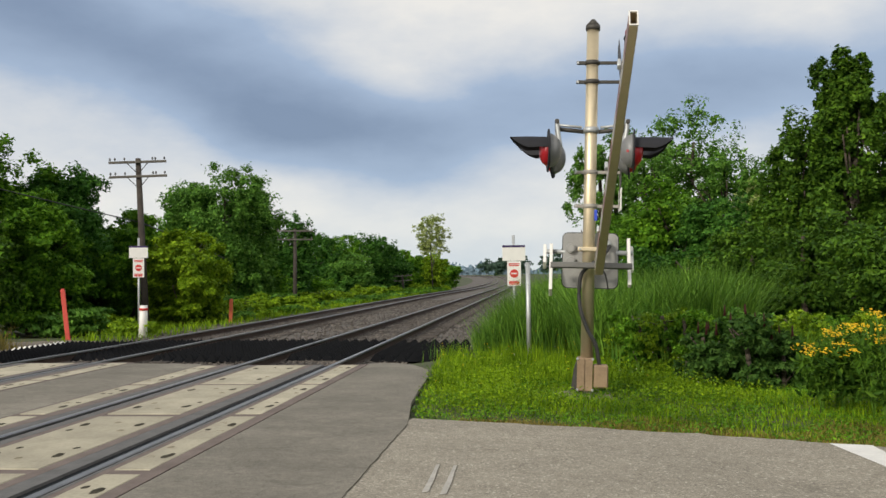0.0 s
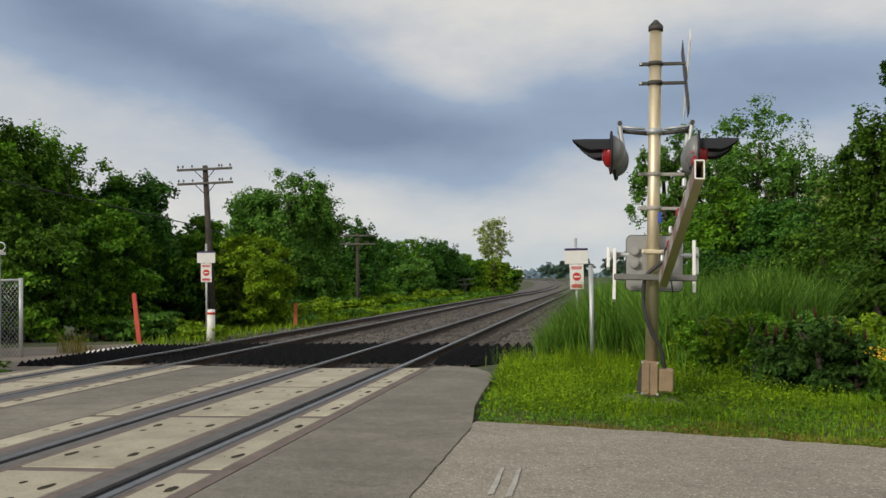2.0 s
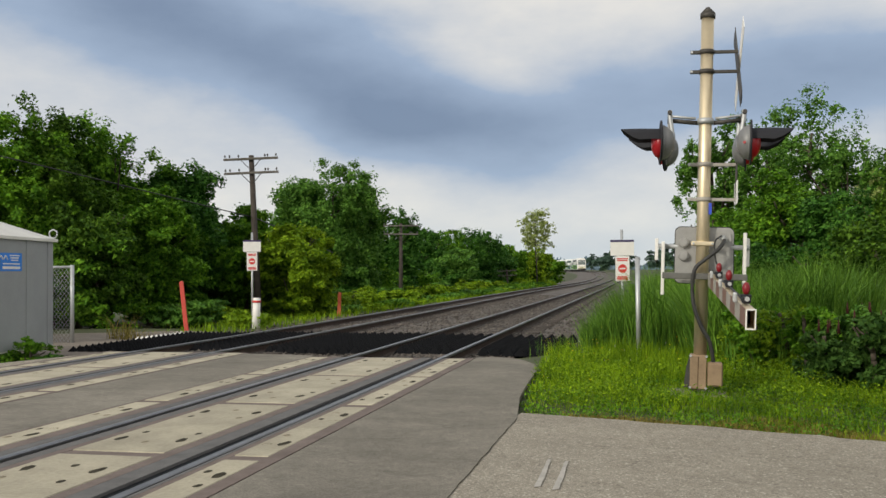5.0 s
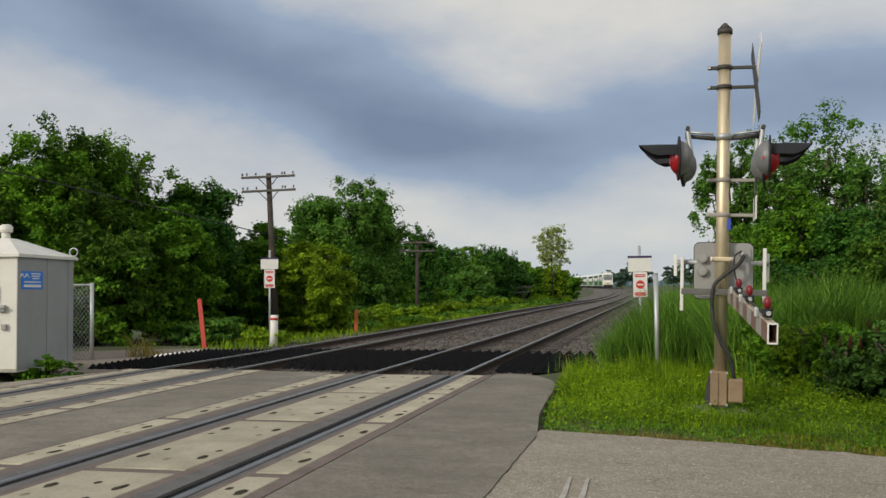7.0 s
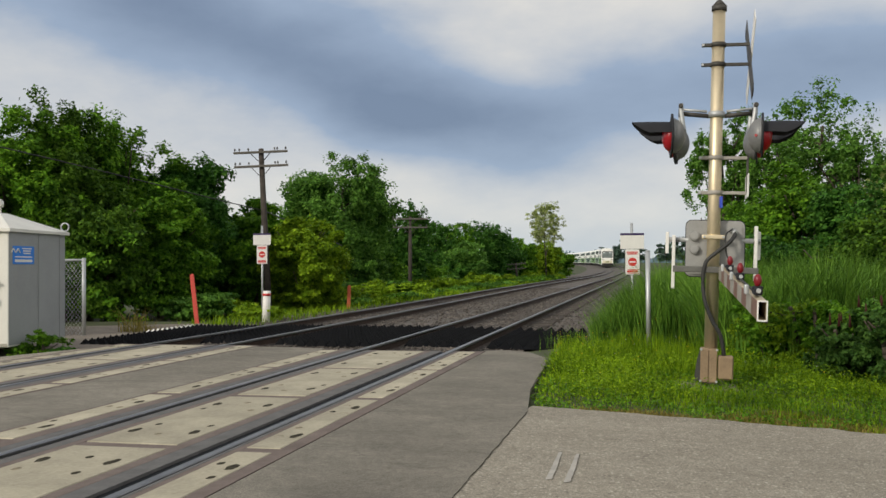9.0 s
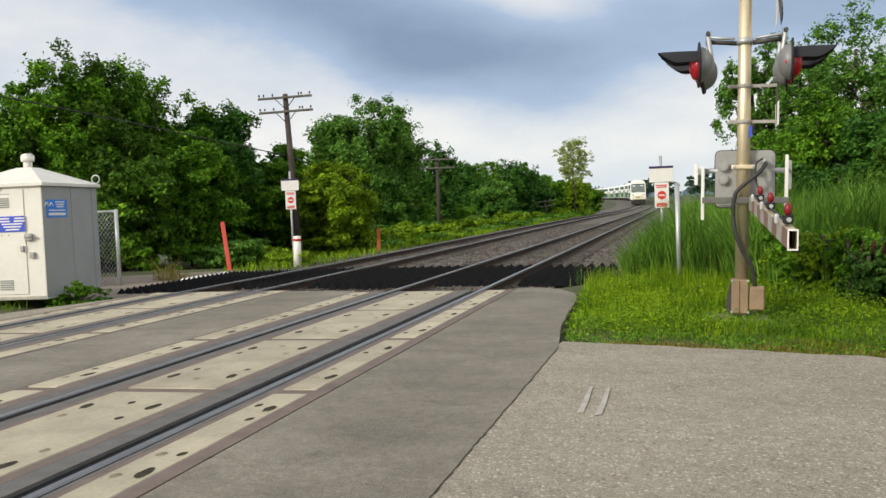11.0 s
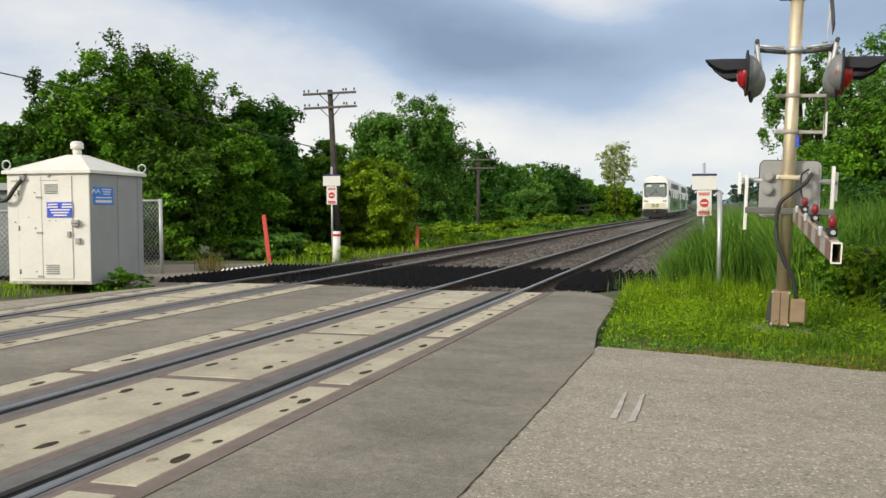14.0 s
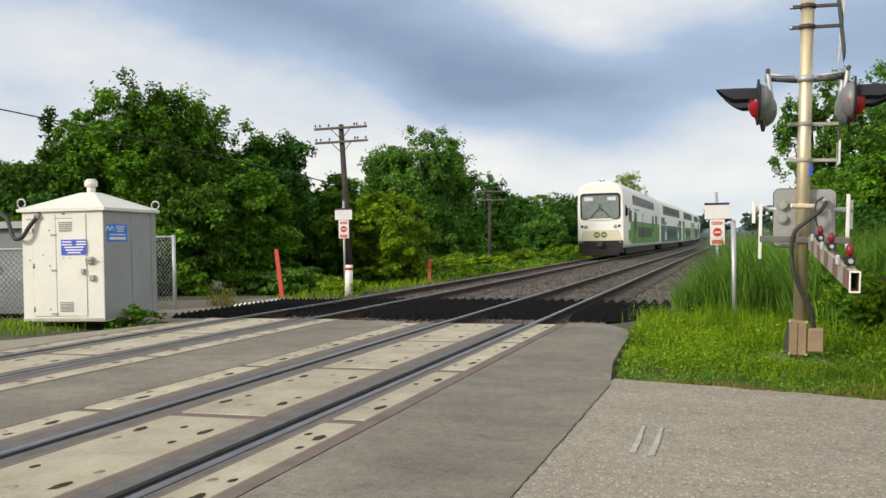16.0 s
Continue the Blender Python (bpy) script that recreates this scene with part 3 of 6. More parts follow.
def build_bed():
    prof = [(-9.2, -0.36), (-7.3, -0.22), (-6.2, -0.17), (-4.9, -0.16), (-3.95, -0.15), (-3.0, -0.16), (-1.9, -0.19), (-0.9, -0.16), (0, -0.15),
            (0.9, -0.16), (1.7, -0.20), (2.6, -0.27), (3.4, -0.40)]
    st = [13.4, 16, 20, 25, 30, 40, 50, 65, 80, 100] + list(range(115, 700, 15))
    tagged(ribbon("track_bed", prof, st, "ballast"), "grey crushed-stone ballast bed under two tracks", "ballast", kind="structure")
    # loose stones, thickest near the crossing
    rng = np.random.default_rng(5)
    n = 21000
    s = 13.5 + 46 * rng.random(n) ** 1.7
    o = rng.uniform(-6.6, 2.7, n)
    zz = np.interp(o, [p[0] for p in prof], [p[1] for p in prof])
    base = np.array([(-3.6 + a * math.sin(SLOPE) + b * math.cos(SLOPE), a * math.cos(SLOPE) - b * math.sin(SLOPE), z + 0.008) for a, b, z in zip(s, o, zz)])
    r = rng.uniform(0.018, 0.042, n)
    octa = np.array([(1, 0, 0), (-1, 0, 0), (0, 1, 0), (0, -1, 0), (0, 0, 0.8), (0, 0, -0.8)], float)
    jit = octa[None] * rng.uniform(0.6, 1.25, (n, 6, 1)) + rng.normal(0, 0.2, (n, 6, 3))
    vs = (base[:, None] + jit * r[:, None, None]).reshape(-1, 3)
    tri = np.array([(0, 2, 4), (2, 1, 4), (1, 3, 4), (3, 0, 4), (2, 0, 5), (1, 2, 5), (3, 1, 5), (0, 3, 5)])
    fs = (tri[None] + (np.arange(n) * 6)[:, None, None]).reshape(-1, 3)
    tagged(raw_mesh("ballast_stones", vs, fs, "ballast"), "loose grey and brown ballast stones", "ballast", kind="stuff")


def build_track(off, hand, name_label):
    t = thing("railway_track", Matrix(), name_label, "railway track", "tracks", "structure")
    st = [-60, -20] + [13.5] + list(range(20, 120, 10)) + list(range(120, 660, 12))
    for side in (-1, 1):
        c = off + (0.700 if side > 0 else -0.720) * hand
        w = 0.031
        ribbon("rail_head", [(c - w, -0.035), (c - w, -0.008), (c - w + 0.008, 0.0), (c + w - 0.008, 0.0), (c + w, -0.008), (c + w, -0.035)], st, "rail_head", t)
        ribbon("rail_web", [(c - 0.075, -0.165), (c - 0.07, -0.15), (c - 0.012, -0.13), (c - 0.010, -0.045), (c - w, -0.034), (c + w, -0.034), (c + 0.010, -0.045),
                            (c + 0.012, -0.13), (c + 0.07, -0.15), (c + 0.075, -0.165)], [s for s in st if s > 12], "rail_side", t)
    bm = box(2.6, 0.23, 0.16, bevel=0.012, seg=1)
    first = part("sleeper", bm, "tie", t)
    me = first.data
    for i in range(150):
        s = 13.9 + i * 0.58
        ob = first if i == 0 else new("sleeper", me)
        ob.parent = t
        ob.matrix_local = Matrix.Translation(track_point(s, off + random.uniform(-0.04, 0.04), -0.222)) @ pose(0, 0, 0, 0, 0, track_heading(s) + random.uniform(-1, 1))
    return t


JOINTS = [-8.51, -6.07, -3.63, -1.19, 1.25, 3.69, 6.13, 8.60, 11.06, 13.45]


def build_crossing(off, shift, hand, lab):
    """Concrete panels between and beside the rails, with rubber along the rails. hand -1 swaps the two sides."""
    t = thing("level_crossing", Matrix(), lab, "level crossing", "crossing surfaces", "structure")
    rot = pose(0, 0, 0, 0, 0, track_heading(0))
    s0, s1 = -10.0, S_ROAD - 0.05 + shift
    # between the rails, outer side, inner side: middle and half width
    slabs = {"gauge": (-0.055, 0.365), "outer": (0.963, 0.129), "inner": (-1.165, 0.136)}
    meshes = {}
    for nm, (mid, half) in slabs.items():
        bm = box(half * 2, 2.31, 0.06, bevel=0.008, seg=1)
        me = bpy.data.meshes.new("slab")
        bm.to_mesh(me)
        bm.free()
        me.materials.append(M["concrete"])
        meshes[nm] = me

    # bolt pockets as flat discs, the dark ones coloured for the shade inside: long ones with a broken rim and smaller
    # oval ones
    def pocket(rx, ry, mat, seed):
        rnd = random.Random(seed)
        bm = bmesh.new()
        bmesh.ops.create_circle(bm, cap_ends=True, segments=16, radius=1)
        for v in bm.verts:
            v.co *= rnd.uniform(0.86, 1.12)
        bmesh.ops.transform(bm, matrix=Matrix.Diagonal((rx, ry, 1, 1)), verts=bm.verts)
        me = bpy.data.meshes.new("bolt_pocket")
        bm.to_mesh(me)
        bm.free()
        me.materials.append(M[mat])
        return me

    def crescent(rx, ry, mat):
        bm = bmesh.new()
        rows = []
        for k in range(11):
            a = radians(-30 + 24 * k)
            w = 0.30 * math.sin(math.pi * (k + 0.6) / 11.2)
            rows.append([bm.verts.new((rx * r * math.cos(a), ry * r * math.sin(a), 0)) for r in (1.0, 1.0 - w)])
        for p, q in zip(rows, rows[1:]):
            bm.faces.new((p[0], q[0], q[1], p[1]))
        me = bpy.data.meshes.new("bolt_pocket")
        bm.to_mesh(me)
        bm.free()
        me.materials.append(M[mat])
        return me
    big = [pocket(0.036, 0.088, "pocket", k) for k in (1, 2, 3)]
    small = [pocket(0.026, 0.042, "pocket", k) for k in (4, 5)] + [pocket(0.028, 0.044, "pocket_filled", k) for k in (6, 7, 8)] + [crescent(0.034, 0.052, "pocket_filled")]
    pick = random.Random(41)
    for a, b in zip(JOINTS, JOINTS[1:]):
        c = (a + b) / 2 + shift
        for nm, (mid, half) in slabs.items():
            ob = new("slab", meshes[nm])
            ob.parent = t
            ob.matrix_local = Matrix.Translation(track_point(c, off + mid * hand, -0.0345)) @ rot
            wide = nm == "gauge"
            spots = []
            for sy in (-1, 1):
                if wide:
                    spots += [(-0.25, 0.69 * sy, big), (0.24, 0.70 * sy, big), (0.0, 0.81 * sy, small), (0.21 * sy, 0.40 * sy, small), (-0.25 * sy, 0.41 * sy, small)]
                else:
                    spots += [(0.055, 0.69 * sy, big), (-0.06, 0.79 * sy, small), (-0.05, 0.40 * sy, small), (0.06, 0.37 * sy, small)]
            for px, py, kinds in spots:
                if kinds is small and pick.random() < 0.12:
                    continue
                h = new("bolt_pocket", pick.choice(kinds))
                h.parent = ob
                h.matrix_local = pose(px * hand + pick.uniform(-0.012, 0.012), py + pick.uniform(-0.04, 0.04), 0.0312, 0, 0, pick.uniform(-9, 9))

    def strip(name, o0, o1, z, mat):
        o0, o1 = sorted((o0 * hand, o1 * hand))
        vs = [track_point(s, off + o, zz) for s in (s0, s1) for o, zz in ((o0, -0.09), (o0, z), (o1, z), (o1, -0.09))]
        fs = [(0, 4, 5, 1), (1, 5, 6, 2), (2, 6, 7, 3), (4, 7, 6, 5), (0, 1, 2, 3), (0, 3, 7, 4)]
        raw_mesh(name, vs, fs, mat, t)
    strip("steel_edge", 0.312, 0.404, -0.008, "panel_frame")
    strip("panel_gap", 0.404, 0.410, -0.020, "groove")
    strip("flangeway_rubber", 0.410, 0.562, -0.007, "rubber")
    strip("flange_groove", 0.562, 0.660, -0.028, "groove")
    strip("flangeway_rubber", 0.742, 0.774, -0.010, "rubber")
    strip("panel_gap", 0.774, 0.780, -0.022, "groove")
    strip("steel_edge", 0.780, 0.833, -0.009, "panel_frame")
    strip("steel_edge", 1.093, 1.206, -0.007, "panel_frame")
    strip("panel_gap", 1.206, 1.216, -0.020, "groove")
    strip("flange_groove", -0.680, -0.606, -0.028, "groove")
    strip("flangeway_rubber", -0.606, -0.500, -0.007, "rubber")
    strip("steel_edge", -0.500, -0.421, -0.008, "panel_frame")
    strip("flangeway_rubber", -0.900, -0.760, -0.010, "rubber")
    strip("steel_edge", -1.028, -0.900, -0.009, "panel_frame")
    strip("steel_edge", -1.345, -1.303, -0.007, "panel_frame")
    # nearly flush mortar-brown bars in the joints
    for j in JOINTS:
        for mid, half in slabs.values():
            b = part("joint_bar", box(half * 2 + 0.004, 0.136, 0.05, bevel=0.003, seg=1), "panel_frame", t)
            b.matrix_local = Matrix.Translation(track_point(j + shift + pick.uniform(-0.012, 0.012), off + mid * hand, -0.0345)) @ rot
    # dark bed that shows in the joints between slabs
    vs = [track_point(s, off + o, -0.036) for s in (s0, s1) for o in (-1.19, 1.19)]
    raw_mesh("joint_filler", vs, [(0, 1, 3, 2)], "panel_frame", t)
    return t


def build_spikes():
    """Rows of rubber pyramids that keep walkers off the tracks."""
    strips = [(0.86, 2.35, 15.5, 19.2, -0.155, "spikes"), (-0.62, 0.62, 15.6, 19.4, -0.15, "spikes"), (-3.08, -0.86, 15.7, 19.8, -0.16, "spikes"),
              (-4.60, -3.30, 15.8, 19.8, -0.15, "spikes"), (-6.75, -4.80, 15.2, 19.9, -0.17, "spikes"), (-7.08, -6.80, 17.9, 20.0, -0.19, "white_plate")]
    for o0, o1, s0, s1, z, mat in strips:
        p, hgt = 0.20, 0.145
        no, ns = max(1, round((o1 - o0) / p)), round((s1 - s0) / p)
        vs, fs = [], []
        for i in range(no):
            for j in range(ns):
                k = len(vs)
                a, b, c, d = o0 + (o1 - o0) * i / no, o0 + (o1 - o0) * (i + 1) / no, s0 + (s1 - s0) * j / ns, s0 + (s1 - s0) * (j + 1) / ns
                for o, s in ((a, c), (b, c), (b, d), (a, d)):
                    vs.append(track_point(s, o, z))
                vs.append(track_point((c + d) / 2, (a + b) / 2, z + hgt))
                fs += [(k, k + 1, k + 4), (k + 1, k + 2, k + 4), (k + 2, k + 3, k + 4), (k + 3, k, k + 4)]
        ob = raw_mesh("trespass_panel", vs, fs, mat)
        if mat == "spikes":
            tagged(ob, "black rubber panel of pyramid spikes between the rails", "trespass panel", "trespass panels")
        else:
            tagged(ob, "pale spiked trespass panel beside the far track", "trespass panel", "trespass panels")


build_ground()
build_road()
build_bed()
build_track(0.0, 1, "near railway track with worn bright rail heads")
build_track(FAR, -1, "far railway track with rusty rails")
build_crossing(0.0, 0.0, 1, "concrete crossing panels with rubber flangeways on the near track")
build_crossing(FAR, 0.55, -1, "concrete crossing panels with rubber flangeways on the far track")
build_spikes()


# ================= the crossing signal =================
def rounded_plate(w, h, d, r, at=(0, 0, 0)):
    """A box in x and z with rounded upright corners, d deep in y."""
    out = []
    for cx, cz, a0 in ((w / 2 - r, h / 2 - r, 0), (-w / 2 + r, h / 2 - r, 90), (-w / 2 + r, -h / 2 + r, 180), (w / 2 - r, -h / 2 + r, 270)):
        for k in range(5):
            a = radians(a0 + k * 22.5)
            out.append((cx + r * math.cos(a), cz + r * math.sin(a)))
    bm = prism(out, -d / 2, d / 2)
    bmesh.ops.transform(bm, matrix=Matrix.Translation(at) @ pose(0, 0, 0, 90), verts=bm.verts)
    return bm


def flashing_light(parent, m):
    """One round red light with backing disc and hood, that faces along its own +x."""
    shell = bmesh.new()
    bmesh.ops.create_uvsphere(shell, u_segments=24, v_segments=14, radius=1.0)
    bmesh.ops.transform(shell, matrix=Matrix.Translation((0.02, 0, 0)) @ Matrix.Diagonal((0.125, 0.176, 0.176, 1)), verts=shell.verts)
    for v in shell.verts:
        v.co.x = min(v.co.x, 0.025)
    for f in shell.faces:
        f.smooth = True
    tube((0.03, 0, 0), (0.005, 0, 0), 0.182, 0.182, 28, shell)
    body = part("light_housing", shell, "housing_grey", parent, "grey cast light housing", m)
    disc = tube((0.03, 0, 0), (0.045, 0, 0), 0.230, 0.230, 36)
    part("backing_disc", disc, "black_paint", body, "matt black backing disc")
    lens = bmesh.new()
    bmesh.ops.create_uvsphere(lens, u_segments=24, v_segments=12, radius=0.136)
    bmesh.ops.transform(lens, matrix=Matrix.Translation((0.05, 0, -0.01)) @ Matrix.Diagonal((0.62, 1, 1.1, 1)), verts=lens.verts)
    for f in lens.faces:
        f.smooth = True
    part("lens", lens, "red_lens", body, "red glass lens")
    part("back_lamp", tube((-0.02, -0.14, -0.02), (-0.03, -0.168, -0.02), 0.018, 0.015, 10), "red_lens", body, "small red side lens")
    # hood: an open half tube, cut back towards its lower edge
    bm = bmesh.new()
    n, r = 24, 0.146
    rows = []
    for k in range(n + 1):
        a = radians(8 + 164 * k / n)
        c, s = math.cos(a), math.sin(a)
        u = min(1.0, max(0.0, (s - 0.02) / 0.98))
        length = 0.07 + 0.375 * u ** 0.32
        rows.append([(0.045, r * c, r * s), (length * 0.6, r * c, r * s), (length, r * c, r * s - 0.006)])
    for size in (1.0, 0.955):
        grid = [[bm.verts.new((p[0], p[1] * size, p[2] * size)) for p in row] for row in rows]
        for a, b in zip(grid, grid[1:]):
            for i in range(2):
                f = bm.faces.new((a[i], a[i + 1], b[i + 1], b[i]))
                f.smooth = True
    part("hood", bm, "black_paint", body, "long black sun hood")


def crossing_signal():
    """Mast with crossbuck, two pairs of lights, gate machine and arm. Returns the thing and its moving arm."""
    t = thing("crossing_signal", pose(1.57, 9.87, 0.0, 0, 2.2, -7),
              "aluminium railway crossing signal mast with red lights and gate arm", "crossing signal")
    # base and foundation
    part("foundation", box(0.58, 0.5, 0.12, (0.0, 0.05, -0.105), 0.02), "gravel", t, "low concrete foundation slab")
    base = part("base", box(0.17, 0.20, 0.36, (-0.02, 0, 0.18), 0.012), "base_tan", t, "tan painted steel mast base")
    wing = bmesh.new()
    vs = [wing.verts.new(p) for p in ((-0.10, -0.1, 0.01), (-0.10, -0.1, 0.34), (-0.135, 0.0, 0.24), (-0.165, 0.0, 0.01), (-0.10, 0.1, 0.01), (-0.10, 0.1, 0.34))]
    for f in ((0, 1, 2, 3), (4, 3, 2, 5), (1, 5, 2), (0, 3, 4), (0, 4, 5, 1)):
        wing.faces.new([vs[i] for i in f])
    bmesh.ops.recalc_face_normals(wing, faces=wing.faces)
    part("side_flange", wing, "dark_steel", base, "dark side flange")
    part("door", box(0.080, 0.012, 0.34, (-0.064, -0.106, 0.18), 0.004), "base_tan", base)
    part("door", box(0.078, 0.012, 0.34, (0.022, -0.106, 0.18), 0.004), "base_tan", base)
    for bx, bz in ((-0.10, 0.350), (0.06, 0.350), (-0.10, 0.02), (0.06, 0.02)):
        part("bolt", tube((bx, -0.11, bz), (bx, -0.135, bz), 0.014, 0.012, 8), "galvanised", base)
    jb = part("junction_box", box(0.155, 0.15, 0.25, (0.150, -0.04, 0.165), 0.02), "base_tan", t, "tan junction box on the mast base")
    part("lid", box(0.135, 0.014, 0.22, (0.150, -0.122, 0.165), 0.006), "base_tan", jb)
    # mast
    part("mast", tube((0, 0, 0.3), (0, 0, 3.95), 0.068, 0.065, 28), "aluminium", t)
    cap = tube((0, 0, 3.93), (0, 0, 3.985), 0.078, 0.078, 24)
    tube((0, 0, 3.985), (0, 0, 4.05), 0.076, 0.018, 24, cap)
    part("mast_cap", cap, "dark_steel", t, "dark pointed mast cap")
    # brackets: two for the crossbuck, two for the plate below
    for z, mat in ((3.57, "dark_steel"), (3.36, "dark_steel"), (2.37, "arm_white"), (2.0, "arm_white")):
        b = part("bracket", tube((0, 0, z - 0.022), (0, 0, z + 0.022), 0.077, 0.077, 24), mat, t)
        part("strap", box(0.10, 0.04, 0.036, (-0.12, 0, z), 0.005), mat, b)
        part("strap", box(0.25, 0.03, 0.034, (0.195, 0, z), 0.005), mat, b)
        part("bolt", tube((-0.155, -0.03, z), (-0.155, 0.03, z), 0.014, 0.014, 8), "galvanised", b)
    cross = part("crossbuck", box(0.006, 0.20, 1.04, (0.33, 0.0, 3.42), 0.0, rot=pose(0, 0, 0, 45).to_3x3()), "white_plate", t, "white crossbuck boards seen edge on")
    part("board", box(0.006, 0.20, 1.22, (0.315, 0.0, 3.42), 0.0, rot=pose(0, 0, 0, -45).to_3x3()), "dark_steel", cross, "dark back of the second board")
    part("board_edge", box(0.016, 0.10, 1.22, (0.322, 0.06, 3.42), 0.003, rot=pose(0, 0, 0, -45).to_3x3()), "dark_steel", cross)
    cross.matrix_local = Matrix.Translation((0.32, 0, 0)) @ pose(0, 0, 0, 0, 0, 1.2) @ Matrix.Translation((-0.32, 0, 0))
    plate = part("track_count_plate", box(0.008, 0.40, 0.24, (0.325, 0, 2.07), 0.002), "white_plate", t)
    part("plate_rod", tube((0.325, 0, 2.0), (0.325, 0, 2.40), 0.012, 0.012, 8), "dark_steel", plate)
    # the arms that carry the lights
    clamp = part("light_clamp", tube((0, 0, 2.80), (0, 0, 2.86), 0.086, 0.086, 24), "galvanised", t)
    for sg in (-1, 1):
        arm = part("light_bracket", pipe([(sg * 0.08, 0, 2.815), (sg * 0.37, 0, 2.845)], 0.024), "dark_steel", t)
        part("stay", pipe([(sg * 0.1, 0, 2.862), (sg * 0.37, 0, 2.89)], 0.015), "galvanised", arm)
        part("cross_tube", tube((sg * 0.37, -0.38, 2.87), (sg * 0.37, 0.38, 2.87), 0.022, 0.022, 12), "dark_steel", arm)
        for y in (-0.30, 0.30):
            part("hanger", pipe(spline([(sg * 0.37, y, 2.90), (sg * 0.36, y, 2.78), (sg * (0.33 if sg > 0 or y < 0 else 0.31), y, 2.60)], 4), 0.024), "galvanised", arm)
            turn = (184 if y < 0 else 172) if sg < 0 else (-3 if y < 0 else -6)
            flashing_light(t, pose((-0.42 if y < 0 else -0.37) if sg < 0 else 0.40, y, 2.565, 0, 0, turn))
    # gate machine
    mech = part("gate_machine", rounded_plate(0.60, 0.60, 0.34, 0.06, (0.02, 0.27, 1.41)), "cast_grey", t, "grey metal gate machine box")
    part("cover", rounded_plate(0.55, 0.55, 0.02, 0.05, (0.02, 0.09, 1.41)), "cast_grey", mech)
    part("gasket", rounded_plate(0.615, 0.615, 0.018, 0.065, (0.02, 0.112, 1.41)), "black_paint", mech, "dark rubber gasket round the cover")
    for z in (1.54, 1.40):
        c = tube((-0.19, 0.08, z), (-0.19, 0.03, z), 0.055, 0.05, 18)
        tube((-0.19, 0.03, z), (-0.19, 0.012, z), 0.036, 0.036, 14, c)
        part("round_boss", c, "cast_grey", mech)
    part("mast_clamp", box(0.24, 0.04, 0.05, (0, -0.06, 1.53), 0.012), "aluminium", mech)
    for x in (-0.12, 0.12):
        part("bolt", tube((x * 0.8, -0.08, 1.53), (x * 0.8, -0.10, 1.53), 0.014, 0.012, 8), "galvanised", mech)
    part("shaft", tube((-0.46, 0.12, 1.50), (0.48, 0.12, 1.50), 0.026, 0.026, 12), "galvanised", mech)
    part("fitting", tube((0.20, 0.07, 1.60), (0.22, -0.02, 1.57), 0.035, 0.03, 12), "galvanised", mech)
    # cables
    part("cable", pipe(spline([(0.22, -0.02, 1.57), (0.16, -0.12, 1.48), (0.02, -0.14, 1.36), (-0.075, -0.13, 1.26), (-0.100, -0.11, 1.08), (-0.075, -0.12, 0.86), (0.00, -0.11, 0.66),
                                   (0.09, -0.09, 0.50), (0.135, -0.05, 0.28)], 6), 0.021, 10), "cable", t, "thick black cable")
    part("cable", pipe(spline([(0.19, 0.0, 1.62), (0.12, -0.08, 1.55), (0.13, -0.1, 1.36), (0.18, -0.1, 1.25), (0.21, -0.1, 1.10)], 5), 0.009, 6), "cable", t)
    part("tag", box(0.030, 0.006, 0.12, (0.066, -0.045, 1.90), 0.002), "deep_blue", t, "small blue tag")
    # the moving arm, about the shaft
    g = part("gate_arm", box(0.86, 0.035, 0.065, (0.02, -0.24, -0.30), 0.008), "bar_grey", t, "striped gate arm with red lamps")
    for x, z0, z1 in ((-0.405, -0.52, 0.05), (-0.475, -0.15, 0.08), (0.435, -0.42, 0.16), (0.47, -0.2, 0.1)):
        part("counterweight_plate", box(0.035, 0.16 if x < 0 else 0.07, z1 - z0, (x, -0.02 if abs(x) < 0.45 else 0.05, (z0 + z1) / 2), 0.006), "white_plate", g, "white painted side plate")
    yaw = pose(0.10, -0.22, -0.33, 0, 0, 1.0)
    tubeb = bmesh.new()
    n, L = 10, 3.68
    ring0, ring1 = [], []
    for ring, y, w, h in ((ring0, 0.0, 0.042, 0.070), (ring1, -L, 0.029, 0.064)):
        for sx, sz in ((-1, -1), (1, -1), (1, 1), (-1, 1)):
            ring.append(tubeb.verts.new((sx * w, y, sz * h)))
    for i in range(4):
        tubeb.faces.new((ring0[i], ring0[(i + 1) % 4], ring1[(i + 1) % 4], ring1[i]))
    tubeb.faces.new(ring0)
    inner = [tubeb.verts.new((v.co.x * 0.84, -L, v.co.z * 0.92)) for v in ring1]
    deep = [tubeb.verts.new((v.co.x, -L + 0.35, v.co.z)) for v in inner]
    for i in range(4):
        tubeb.faces.new((ring1[i], ring1[(i + 1) % 4], inner[(i + 1) % 4], inner[i]))
        tubeb.faces.new((inner[i], inner[(i + 1) % 4], deep[(i + 1) % 4], deep[i]))
    tubeb.faces.new(deep)
    bmesh.ops.recalc_face_normals(tubeb, faces=tubeb.faces)
    part("arm_tube", tubeb, "aluminium", g, "hollow aluminium arm", yaw)
    for k in range(n):
        y0, y1 = -0.05 - k * 0.36, -0.05 - (k + 1) * 0.36
        for sx in (-1, 1):
            f = (-(y0 + y1) / 2) / L
            w, h = 0.042 - 0.013 * f, 0.070 - 0.006 * f
            part("stripe", box(0.003, abs(y1 - y0) - 0.004, h * 1.9, (sx * (w + 0.0015), (y0 + y1) / 2, 0), 0), "arm_red" if k % 2 else "arm_white", g, "", yaw)
